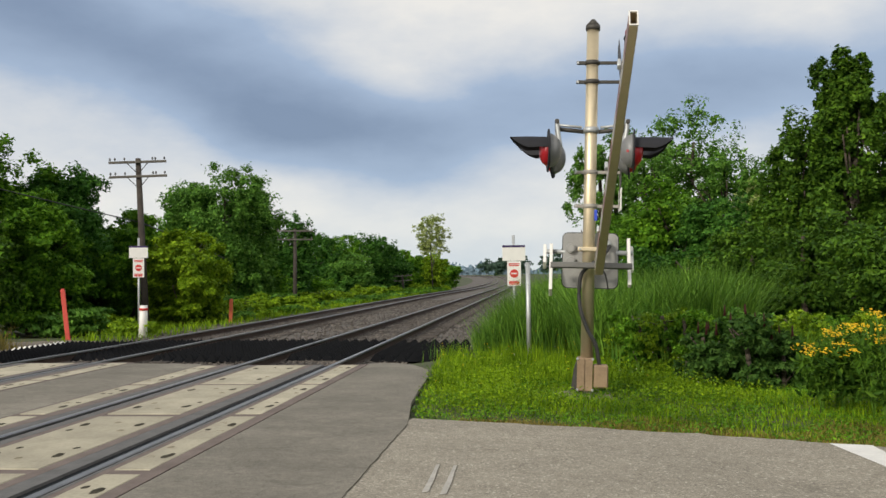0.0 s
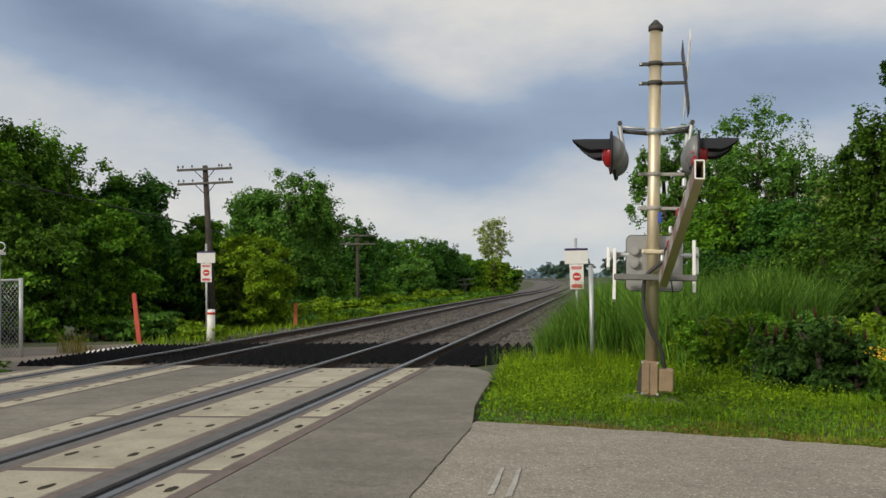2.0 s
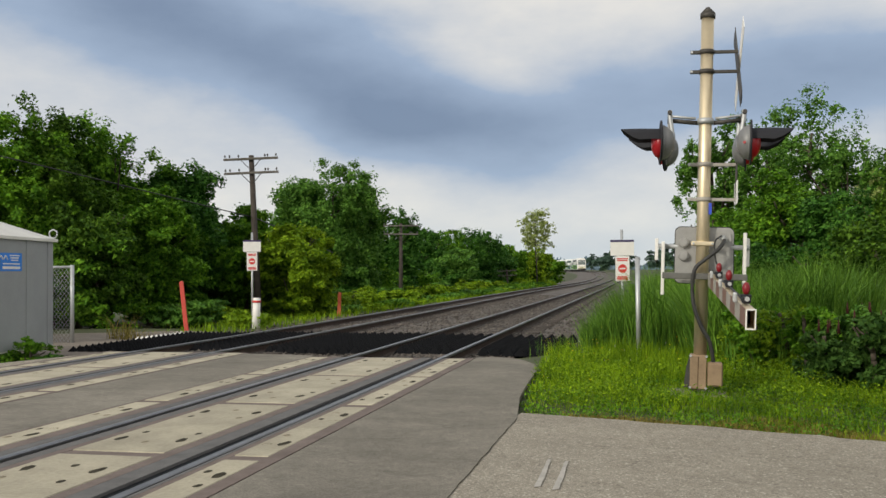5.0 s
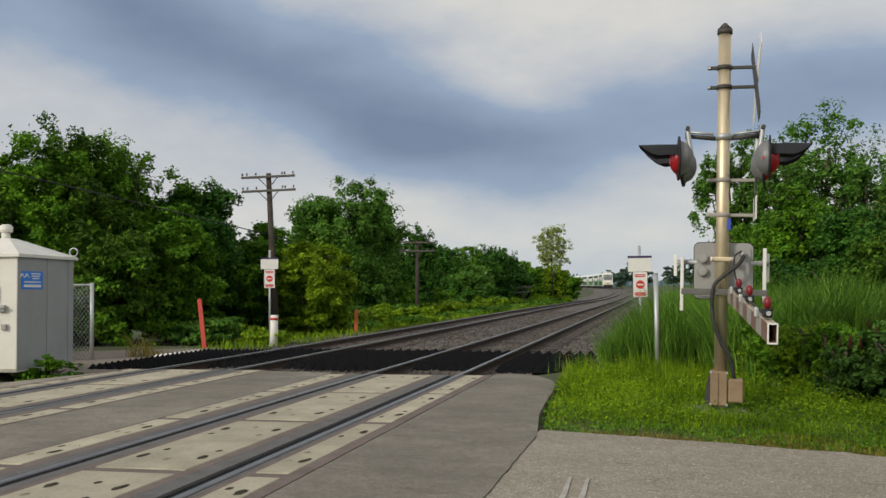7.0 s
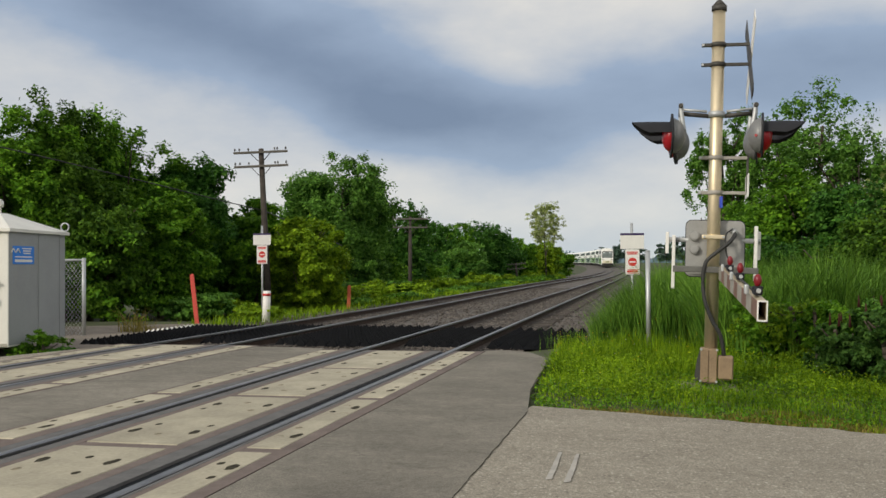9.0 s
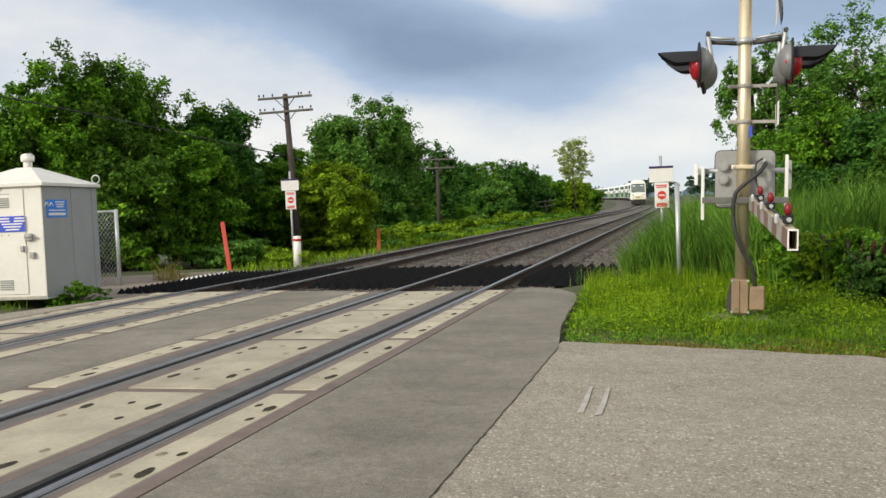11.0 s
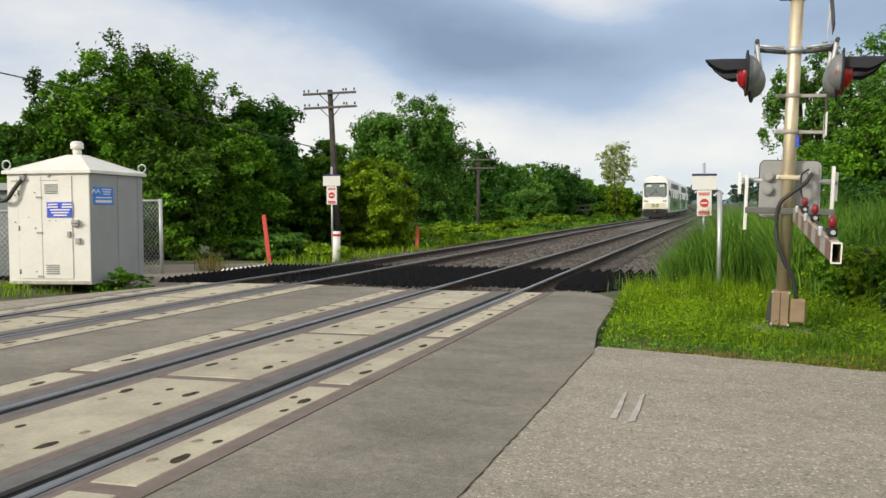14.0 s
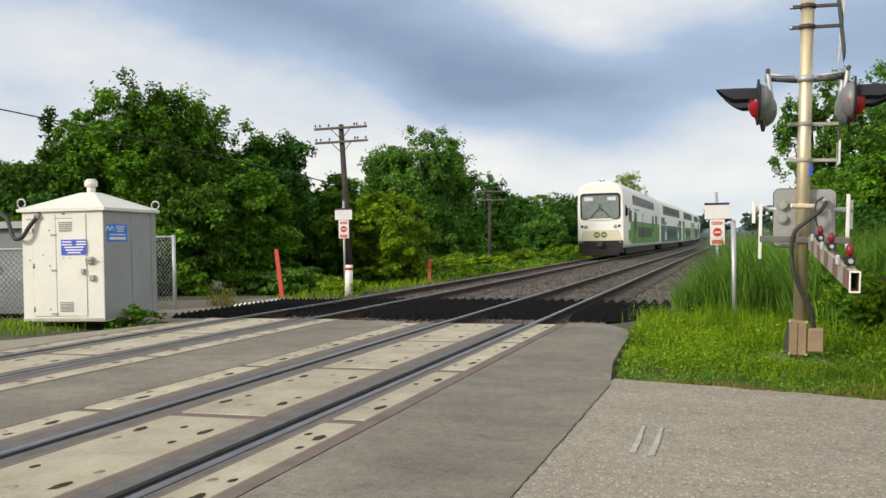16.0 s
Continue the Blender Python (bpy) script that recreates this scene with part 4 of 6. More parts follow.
    for w, h, x, z in ((0.066, 0.010, 0, 0.064), (0.066, 0.010, 0, -0.064), (0.009, 0.138, -0.029, 0), (0.009, 0.138, 0.029, 0)):
        part("end_rim", box(w, 0.014, h, (x, -L - 0.004, z), 0.002), "white_plate", g, "white rim round the open end", yaw)
    # black plate added inside the open tube for its interior shade
    part("end_plug", box(0.05, 0.012, 0.12, (0, -L + 0.30, 0), 0.0), "black_paint", g, "", yaw)
    for y in (-0.9, -2.0, -3.35):
        part("arm_lamp", box(0.06, 0.13, 0.05, (0.0, y, 0.10), 0.015), "black_paint", g, "red lamp on the gate arm", yaw)
        dome = bmesh.new()
        bmesh.ops.create_uvsphere(dome, u_segments=14, v_segments=8, radius=0.038)
        bmesh.ops.transform(dome, matrix=Matrix.Translation((0, y, 0.175)) @ Matrix.Diagonal((0.72, 0.8, 1.2, 1)), verts=dome.verts)
        for f in dome.faces:
            f.smooth = True
        part("lamp_lens", dome, "lamp_red", g, "dark red lamp glass", yaw)
        part("lamp_rim", tube((0, y, 0.118), (0, y, 0.135), 0.038, 0.036, 16), "black_paint", g, "", yaw)
        part("lamp_boss", tube((0, y - 0.085, 0.11), (0, y - 0.07, 0.11), 0.016, 0.016, 12), "galvanised", g, "", yaw)
        part("clip", box(0.03, 0.06, 0.07, (-0.05, y + 0.25, 0.09), 0.01), "galvanised", g, "", yaw)
    wire = pipe([(0.0, -0.05, 0.085), (0.0, -1.2, 0.088), (0.0, -3.3, 0.082)], 0.01, 6)
    part("lamp_cable", wire, "cable", g, "", yaw)
    g.matrix_local = pose(0.0, 0.12, 1.50)
    return t, g


SIGNAL, GATE_ARM = crossing_signal()


# ================= posts, signs and poles =================
def grey_post():
    t = thing("steel_post", pose(1.33, 13.9, -0.05), "plain galvanised steel post standing in grass", "post")
    bm = tube((0, 0, -0.1), (0, 0, 1.50), 0.036, 0.036, 16)
    part("tube", bm, "galvanised", t)
    part("post_cap", tube((0, 0, 1.50), (0, 0, 1.515), 0.039, 0.034, 16), "galvanised", t)


def warning_sign(x, y, z_ground, z_ring, turn, label):
    """White plate with a dark top edge over a red no-entry notice, on a thin post."""
    t = thing("warning_sign", pose(x, y, z_ground, 0, 0, turn), label, "sign", "no-entry signs")
    zr = z_ring - z_ground
    part("post", tube((0, 0.03, -0.1), (0, 0.03, zr + 0.78), 0.028, 0.028, 10), "galvanised", t)
    up = part("upper_plate", box(0.47, 0.008, 0.27, (0, -0.01, zr + 0.395), 0.002), "white_plate", t, "blank white upper plate")
    part("top_edge", box(0.47, 0.012, 0.045, (0, -0.009, zr + 0.553), 0.002), "purple_plate", up, "dark purple top edge")
    low = part("notice", box(0.28, 0.008, 0.50, (0, -0.01, zr), 0.002), "white_plate", t, "white notice with a red no-entry ring")
    part("ring", tube((0, -0.015, zr), (0, -0.019, zr), 0.085, 0.085, 28), "red_plate", low)
    part("bar", box(0.12, 0.003, 0.028, (0, -0.021, zr), 0.0), "white_plate", low)
    for dz, w, h in ((0.195, 0.22, 0.022), (0.16, 0.20, 0.022), (-0.16, 0.20, 0.018), (-0.19, 0.22, 0.03), (-0.222, 0.20, 0.014)):
        part("print_bar", box(w, 0.003, h, (0, -0.0155, zr + dz), 0.0), "red_plate", low)
    return t


def utility_pole(x, y, z0, z1, arm, lean, turn, label, low=False):
    t = thing("utility_pole", pose(x, y, z0, 0, lean, turn), label, "utility pole", "utility poles along the track")
    h = z1 - z0
    part("pole", tube((0, 0, -0.3), (0, 0, h), 0.125, 0.085, 14), "wood_pole", t)
    for k, dz in enumerate((0.13, 0.13 + 0.47)):
        c = part("crossarm", box(arm * 2, 0.09, 0.075, (0, -0.13, h - dz), 0.012), "arm_wood", t)
        for sg in (-1, 1):
            part("brace", pipe([(sg * arm * 0.36, -0.19, h - dz - 0.04), (sg * 0.05, -0.14, h - dz - 0.34)], 0.014, 6), "dark_steel", c)
            for f in ((0.45, 0.78, 0.95) if sg < 0 else (0.52, 0.62, 0.93)):
                ins = tube((sg * arm * f, -0.13, h - dz + 0.05), (sg * arm * f, -0.13, h - dz + 0.13), 0.012, 0.012, 8)
                tube((sg * arm * f, -0.13, h - dz + 0.08), (sg * arm * f, -0.13, h - dz + 0.15), 0.034, 0.024, 10, ins)
                part("insulator", ins, "insulator", c)
    return t


def marker_post(x, y, z0, z1, w, lean, mat, label):
    t = thing("marker_post", pose(x, y, z0, 0, lean, 6), label, "marker post", "marker posts by the track")
    part("board", box(w, 0.05, z1 - z0 + 0.2, (0, 0, (z1 - z0) / 2 - 0.1), 0.012), mat, t)
    part("tip", box(w * 0.8, 0.04, 0.03, (0, 0, z1 - z0 + 0.012), 0.01), mat, t)


grey_post()
warning_sign(1.46, 18.4, -0.25, 1.25 + 0.0035 * 18.4, 4, "white and red no-entry sign on a thin post above the reeds")
warning_sign(-7.97, 23.7, -0.30, 1.25 + 0.0160 * 23.7, 12, "white and red no-entry sign beside the far track")
utility_pole(-9.66, 29.4, -0.4, 5.29, 0.90, -2.4, 10, "weathered timber pole with two insulator crossarms")
utility_pole(-8.26, 50.0, -0.4, 4.10, 0.98, 0.5, 8, "distant weathered timber pole with two crossarms")
utility_pole(-4.1, 90, -0.4, 1.66, 0.95, -3, 8, "low broken timber pole with two crossarms in scrub")
marker_post(-9.22, 22.3, -0.3, 1.10, 0.11, -6, "red_post", "leaning red marker board in the grass")
marker_post(-7.25, 30.75, -0.3, 0.62, 0.12, 2, "orange_post", "faded orange marker board beside the track")
bollard = thing("bollard", pose(-7.80, 23.5, -0.3, 0, 1.5, 0), "white marker tube with a red band beside the sign", "bollard")
part("tube", tube((0, 0, 0), (0, 0, 0.95), 0.11, 0.10, 16), "white_plate", bollard)
part("band", tube((0, 0, 0.82), (0, 0, 0.88), 0.112, 0.112, 16), "red_plate", bollard)
wire = thing("overhead_wire", Matrix(), "black overhead cable slung between the poles", "cable")
part("span", pipe(spline([(-24.5, 12.0, 6.6), (-15.4, 20.0, 4.72), (-9.9, 29.3, 3.22)], 12), 0.018, 6), "cable", wire)
part("span", pipe(spline([(-9.9, 29.5, 3.22), (-9.9, 36.5, 2.70), (-10.6, 43.7, 2.35)], 8), 0.022, 6), "cable", wire)


# ================= signal hut and fence =================
def signal_hut():
    W, D, Hh = 1.50, 1.87, 1.93
    t = thing("signal_hut", pose(-8.85, 13.66, 0.0, 0, 0, 3), "off-white steel signal hut with a low pyramid roof", "signal hut")
    # the origin is the front right corner: the front runs to -x, the side to +y
    part("body", box(W, D, Hh - 0.03, (-W / 2, D / 2, (Hh - 0.03) / 2), 0.01), "hut_white", t)
    # thin sheet whose colour holds the shade of the wall turned from the sun
    side = part("side_panel", box(0.008, D * 0.985, Hh - 0.06, (0.003, D / 2, Hh / 2), 0.002), "hut_side", t, "side wall sheets with shade mixed into their grey")
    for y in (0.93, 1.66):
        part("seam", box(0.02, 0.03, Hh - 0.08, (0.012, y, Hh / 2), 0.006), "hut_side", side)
    roof = bmesh.new()
    e = 0.06
    x0, x1, y0, y1 = -W - e, e, -e, D + e
    lo = [roof.verts.new(p) for p in ((x0, y0, Hh - 0.05), (x1, y0, Hh - 0.05), (x1, y1, Hh - 0.05), (x0, y1, Hh - 0.05))]
    hi = [roof.verts.new((v.co.x, v.co.y, Hh + 0.0)) for v in lo]
    top = [roof.verts.new((-W / 2 + sx * 0.13, D / 2 + sy * 0.13, Hh + 0.31)) for sx, sy in ((-1, -1), (1, -1), (1, 1), (-1, 1))]
    for a, b in ((lo, hi), (hi, top)):
        for i in range(4):
            roof.faces.new((a[i], a[(i + 1) % 4], b[(i + 1) % 4], b[i]))
    roof.faces.new(top)
    roof.faces.new(lo[::-1])
    part("roof", roof, "hut_white", t, "shallow pyramid sheet roof")
    v = tube((-W / 2, D / 2, Hh + 0.26), (-W / 2, D / 2, Hh + 0.46), 0.075, 0.075, 18)
    tube((-W / 2, D / 2, Hh + 0.42), (-W / 2, D / 2, Hh + 0.52), 0.112, 0.112, 18, v)
    tube((-W / 2, D / 2, Hh + 0.52), (-W / 2, D / 2, Hh + 0.555), 0.112, 0.07, 18, v)
    part("roof_vent", v, "hut_white", t, "round capped roof vent")
    for x, y in ((0.0, D), (-W, 0.0)):
        ring = pipe([(x + 0.075 * math.cos(a), y, Hh + 0.10 + 0.075 * math.sin(a)) for a in [k * math.tau / 16 for k in range(17)]], 0.014, 6)
        part("lifting_eye", ring, "galvanised", t)
    # front: door leaf, louvres, hinges, locks
    door = part("door", box(0.98, 0.018, Hh - 0.20, (-0.80, -0.008, Hh / 2), 0.004), "hut_white", t)
    part("door_gap", box(0.008, 0.004, Hh - 0.20, (-0.86, -0.019, Hh / 2), 0), "hut_side", door)
    part("door_gap", box(0.008, 0.004, Hh - 0.20, (-1.295, -0.003, Hh / 2), 0), "hut_side", door)
    for zz in (0.26, 1.62):
        for k in range(5):
            part("louvre", box(0.24, 0.022, 0.012, (-0.68, -0.024, zz + k * 0.035 - 0.07), 0.004, rot=pose(0, 0, 0, 25).to_3x3()), "hut_side", door)
    for zz in (0.22, 0.96, 1.56):
        part("hinge", tube((-1.28, -0.022, zz - 0.04), (-1.28, -0.022, zz + 0.04), 0.014, 0.014, 8), "cast_grey", door)
        part("latch", box(0.11, 0.016, 0.03, (-0.90, -0.025, zz - 0.08), 0.004), "hut_side", door)
        part("bolt", tube((-0.98, -0.018, zz), (-0.98, -0.034, zz), 0.012, 0.012, 8), "cast_grey", door)
    lock = box(0.13, 0.05, 0.12, (-0.24, -0.035, 1.04), 0.015)
    tube((-0.30, -0.05, 1.05), (-0.15, -0.07, 1.05), 0.02, 0.02, 10, lock)
    part("lock_case", lock, "cast_grey", door)
    part("lock_case", box(0.09, 0.045, 0.10, (-0.20, -0.03, 0.74), 0.012), "cast_grey", door)
    part("door_handle", box(0.06, 0.05, 0.10, (-0.36, -0.035, 0.85), 0.012), "cast_grey", door)
    part("vent_boss", tube((-0.72, -0.01, 1.84), (-0.72, -0.04, 1.84), 0.022, 0.022, 10), "cast_grey", t)
    part("rain_channel", box(0.34, 0.012, 0.014, (-0.72, -0.012, 1.76), 0.003), "hut_side", t)
    part("rain_channel", box(0.34, 0.012, 0.014, (-1.24, -0.012, 1.76), 0.003), "hut_side", t)
    part("kick_strip", box(1.46, 0.012, 0.05, (-0.75, -0.004, 0.035), 0.003), "dirty_white", t, "dirty lower sill strip")
    for px, pz in ((-0.34, 1.36), (-1.10, 1.14), (-1.36, 1.06), (-0.60, 1.08), (-0.72, 1.08), (-1.36, 1.52)):
        part("rivet", tube((px, -0.01, pz), (px, -0.026, pz), 0.012, 0.010, 8), "cast_grey", t)
    # front notice: lines of print too small to read
    s = part("notice_plate", box(0.46, 0.006, 0.26, (-0.53, -0.026, 1.265), 0.001), "deep_blue", t, "deep blue notice with white print")
    for k, (w, dx) in enumerate(((0.17, -0.13), (0.19, -0.13), (0.36, 0), (0.31, 0), (0.24, 0))):
        z = 1.357 - k * 0.046
        part("print_bar", box(w, 0.003, 0.022, (-0.52 + dx, -0.0305, z), 0), "white_plate", s)
        if dx:
            part("print_bar", box(w, 0.003, 0.022, (-0.52 - dx, -0.0305, z), 0), "white_plate", s)
    # side notice
    q = part("notice_plate", box(0.006, 0.66, 0.30, (0.012, 0.44, 1.50), 0.001), "blue_tag", t, "bright blue notice with white print")
    for sgn in (-1, 1):
        part("emblem", pipe(spline([(0.0165, 0.19 + 0.07 * sgn - 0.06, 1.54), (0.0165, 0.19 + 0.07 * sgn, 1.60), (0.0165, 0.19 + 0.07 * sgn + 0.06, 1.54)], 4), 0.012, 6), "white_plate", q)
    for y, z, w in ((0.54, 1.61, 0.30), (0.54, 1.57, 0.26), (0.54, 1.53, 0.22), (0.44, 1.47, 0.52), (0.44, 1.405, 0.54)):
        part("print_bar", box(0.003, w, 0.02 if z > 1.42 else 0.045, (0.0165, y, z), 0), "white_plate", q)
    # cable that leaves the front's upper corner
    part("cable", pipe(spline([(-1.18, -0.04, 1.80), (-1.30, -0.10, 1.62), (-1.42, -0.12, 1.45), (-1.60, -0.08, 1.45), (-1.78, 0.02, 1.75), (-1.95, 0.12, 1.85)], 6), 0.035, 10), "cable", t, "thick black cable loop")
    part("cable_gland", tube((-1.18, 0.0, 1.82), (-1.18, -0.08, 1.80), 0.06, 0.045, 14), "cast_grey", t)


def chain_fence(x0, y0, x1, y1, z0, h, label, posts=2):
    t = thing("chain_fence", pose(x0, y0, z0), label, "fence", "chain-link fences")
    d = Vector((x1 - x0, y1 - y0, 0))
    for k in range(posts):
        p = d * (k / (posts - 1))
        part("post", tube((p.x, p.y, -0.1), (p.x, p.y, h + 0.04), 0.04, 0.04, 12), "galvanised", t)
    part("top_rail", tube((0, 0, h), (d.x, d.y, h), 0.024, 0.024, 10), "galvanised", t)
    bm = bmesh.new()
    n = int(d.length / 0.11)
    u = d / d.length
    m = int(h / 0.11)
    for sgn in (-1, 1):
        for k in range(-m, n + m):
            a0, a1 = k * 0.11, k * 0.11 + sgn * h
            lo, hi = 0.0, 1.0
            # clip the slanting wire to the bay
            for edge in (0.0, d.length):
                if (a0 - edge) * (a1 - edge) < 0:
                    f = (edge - a0) / (a1 - a0)
                    inside_start = 0 <= a0 <= d.length
                    if inside_start:
                        hi = min(hi, f)
                    else:
                        lo = max(lo, f)
            if not (0 <= a0 + (a1 - a0) * (lo + hi) / 2 <= d.length):
                continue
            pa, pb = u * (a0 + (a1 - a0) * lo), u * (a0 + (a1 - a0) * hi)
            pipe([(pa.x, pa.y, h * lo), (pb.x, pb.y, h * hi)], 0.0038, 3, bm)
    part("wire_mesh", bm, "galvanised", t, "woven chain-link wire mesh")


signal_hut()
chain_fence(-9.95, 18.0, -14.0, 19.2, -0.2, 1.66, "galvanised chain-link fence behind the hut", 3)
chain_fence(-10.3, 15.2, -15.2, 15.0, -0.1, 1.35, "galvanised chain-link fence in front of a grey cabinet", 3)
cab = thing("equipment_cabinet", pose(-13.2, 17.0, -0.1, 0, 0, 3), "dark grey metal equipment cabinet behind a fence", "cabinet")
part("body", box(3.2, 1.6, 1.75, (0, 0, 0.9), 0.02), "shed_grey", cab)
part("roof", prism([(-1.75, -0.95), (1.75, -0.95), (1.75, 0.95), (-1.75, 0.95)], 1.78, 1.92), "hut_side", cab, "pale flat roof edge")
part("door", box(1.1, 0.02, 1.5, (0.7, -0.81, 0.9), 0.006), "shed_grey", cab)
part("door_handle", box(0.03, 0.05, 0.16, (0.3, -0.84, 0.95), 0.01), "cast_grey", cab)
pad = prism([(-11.6, 14.9), (-7.4, 14.6), (-7.0, 20.5), (-9.0, 22.0), (-14, 20)], -0.26, -0.13)
tagged(part("pavement", pad, "gravel"), "pale gravel patch behind the hut", "gravel", kind="structure")


# ================= the train =================
CAR = 25.9


def hull(name, y0, y1, mat, parent, nose=False, label=""):
    """Body shell from y0 (front) to y1; profile of a two-deck coach."""
    prof = [(1.36, 0.62), (1.45, 0.80), (1.475, 1.1), (1.475, 3.40), (1.43, 4.25), (1.25, 4.56), (0.95, 4.74), (0.50, 4.85)]
    ring = prof + [(-x, z) for x, z in prof[::-1]]
    if nose:
        st = [(y0, 0.955, 0.955), (y0 + 0.10, 0.98, 0.975), (y0 + 0.35, 0.995, 0.992), (y0 + 0.9, 1.0, 1.0), (y1, 1.0, 1.0)]
    else:
        st = [(y0, 0.97, 0.985), (y0 + 0.12, 1, 1), (y1 - 0.12, 1, 1), (y1, 0.97, 0.985)]
    bm = bmesh.new()
    rows = []
    for y, sx, sz in st:
        rows.append([bm.verts.new((x * sx, y + (0.10 * (z - 0.6) / 4 if nose and y < y0 + 0.5 else 0), 0.62 + (z - 0.62) * sz)) for x, z in ring])
    n = len(ring)
    for a, b in zip(rows, rows[1:]):
        for k in range(n):
            f = bm.faces.new((a[k], a[(k + 1) % n], b[(k + 1) % n], b[k]))
            f.smooth = True
    bm.faces.new(rows[0])
    bm.faces.new(rows[-1][::-1])
    bmesh.ops.recalc_face_normals(bm, faces=bm.faces)
    return part(name, bm, mat, parent, label)


def side_panel(parent, name, y0, y1, z0, z1, mat, proud=0.004, label="", cut=0.0):
    """A flush panel on both sides of a car, cut off at its lower corners when asked."""
    for sg in (-1, 1):
        pts = [(y0 + cut, z0), (y1 - cut, z0), (y1, z0 + cut), (y1, z1), (y0, z1), (y0, z0 + cut)] if cut else [(y0, z0), (y1, z0), (y1, z1), (y0, z1)]
        bm = bmesh.new()
        def side(z):
            return 1.475 - 0.045 * max(0.0, z - 3.40) / 0.85
        a = [bm.verts.new((sg * (side(z) - 0.01), y, z)) for y, z in pts]
        b = [bm.verts.new((sg * (side(z) + proud), y, z)) for y, z in pts]
        bm.faces.new(b)
        for i in range(len(pts)):
            bm.faces.new((a[i], a[(i + 1) % len(pts)], b[(i + 1) % len(pts)], b[i]))
        bmesh.ops.recalc_face_normals(bm, faces=bm.faces)
        part(name, bm, mat, parent, label)


def running_gear(t):
    part("underframe", box(2.5, CAR - 5.5, 0.5, (0, CAR / 2, 0.42), 0.04), "train_under", t, "black underframe equipment")
    for y in (3.0, CAR - 3.0):
        truck = part("bogie", box(2.2, 2.7, 0.32, (0, y, 0.50), 0.05), "train_under", t)
        for dy in (-1.15, 1.15):
            for sg in (-1, 1):
                part("wheel", tube((sg * 0.68, y + dy, 0.46), (sg * 0.81, y + dy, 0.46), 0.45, 0.45, 24), "train_under", truck)


def windows(t, ys, z0, z1, w, upper=False):
    for y in ys:
        side_panel(t, "window", y, y + w, z0, z1, "train_glass", 0.010)


def cab_car():
    t = thing("cab_car", Matrix(), "white and bright green two-deck cab car with a large windscreen", "train car", "cars of the train")
    hull("body", 0, CAR, "train_white", t, True)
    # face, a little ahead of the shell
    def face_y(z):
        return 0.10 * (z - 0.6) / 4 - 0.012
    glass = rounded_plate(2.50, 1.66, 0.05, 0.22, (0, face_y(3.25), 3.24))
    wind = part("windscreen", glass, "black_paint", t, "black-framed windscreen")
    part("pane", rounded_plate(2.30, 1.46, 0.02, 0.18, (0, face_y(3.25) - 0.03, 3.20)), "screen_glass", wind, "grey reflecting glass")
    for sg in (-1, 1):
        part("destination_display", box(0.55, 0.02, 0.24, (sg * 0.72, face_y(3.8) - 0.045, 3.72), 0.01), "sign_lamp", wind, "lit destination display")
        part("wiper", pipe([(sg * 0.62, face_y(2.6) - 0.055, 2.52), (sg * 0.10, face_y(3.1) - 0.055, 3.10)], 0.022, 6), "black_paint", wind)
        part("wiper", pipe([(sg * 0.08, face_y(3.1) - 0.055, 2.9), (sg * 0.04, face_y(3.1) - 0.055, 3.4)], 0.018, 6), "black_paint", wind)
        part("side_headlight", tube((sg * 0.92, face_y(1.95) + 0.02, 1.96), (sg * 0.92, face_y(1.95) - 0.05, 1.96), 0.125, 0.11, 16), "cast_grey", t, "round headlamp in a grey rim")
        part("side_headlight", tube((sg * 1.16, face_y(1.98) + 0.03, 2.0), (sg * 1.16, face_y(1.98) - 0.04, 2.0), 0.085, 0.075, 14), "black_paint", t)
        part("marker_lamp", tube((sg * 1.22, face_y(1.0) + 0.0, 1.0), (sg * 1.22, face_y(1.0) - 0.07, 1.0), 0.07, 0.06, 12), "cast_grey", t)
        part("vestibule_window", box(0.014, 0.62, 0.95, (sg * 1.480, 2.75, 2.72), 0.005), "train_glass", t)
        part("door_seal", box(0.016, 0.16, 2.1, (sg * 1.484, 5.72, 1.98), 0.005), "train_under", t)
        part("door_seal", box(0.016, 0.16, 2.1, (sg * 1.484, 11.2, 1.98), 0.005), "train_under", t)
        part("print_bar", box(0.012, 3.4, 0.12, (sg * 1.478, 7.2, 3.16), 0.0), "hut_side", t)
        part("mirror", box(0.10, 0.25, 0.5, (sg * 1.56, 0.9, 2.9), 0.03), "black_paint", t)
        part("cab_window", box(0.012, 0.7, 0.75, (sg * 1.478, 1.0, 2.95), 0.004), "train_glass", t)
        part("corner_step", box(0.25, 0.5, 0.5, (sg * 1.2, 0.45, 0.62), 0.03), "train_under", t)
    part("glare_strip", box(1.5, 0.03, 0.10, (0, face_y(2.4) - 0.03, 2.42), 0.02), "train_white", wind)
    bump = prism([(-1.30, -0.34), (1.30, -0.34), (1.08, 0.34), (-1.08, 0.34)], -0.05, 0.05)
    bmesh.ops.bevel(bump, geom=list(bump.edges), offset=0.02, segments=2, affect="EDGES", profile=0.5)
    bmesh.ops.transform(bump, matrix=Matrix.Translation((0, face_y(1.4) - 0.03, 1.42)) @ pose(0, 0, 0, 90), verts=bump.verts)
    nose = part("nose_panel", bump, "train_cream", t, "cream lower nose panel with a plain green emblem")
    part("end_sill", box(2.78, 0.16, 0.34, (0, 0.02, 0.92), 0.03), "train_under", t, "black end sill under the nose")
    for x in (-0.22, 0.22):
        part("emblem", tube((x, face_y(1.4) - 0.075, 1.46), (x, face_y(1.4) - 0.095, 1.46), 0.20, 0.20, 18), "emblem_green", nose)
        part("emblem_bar", box(0.24, 0.01, 0.07, (x, face_y(1.4) - 0.10, 1.46), 0), "train_cream", nose)
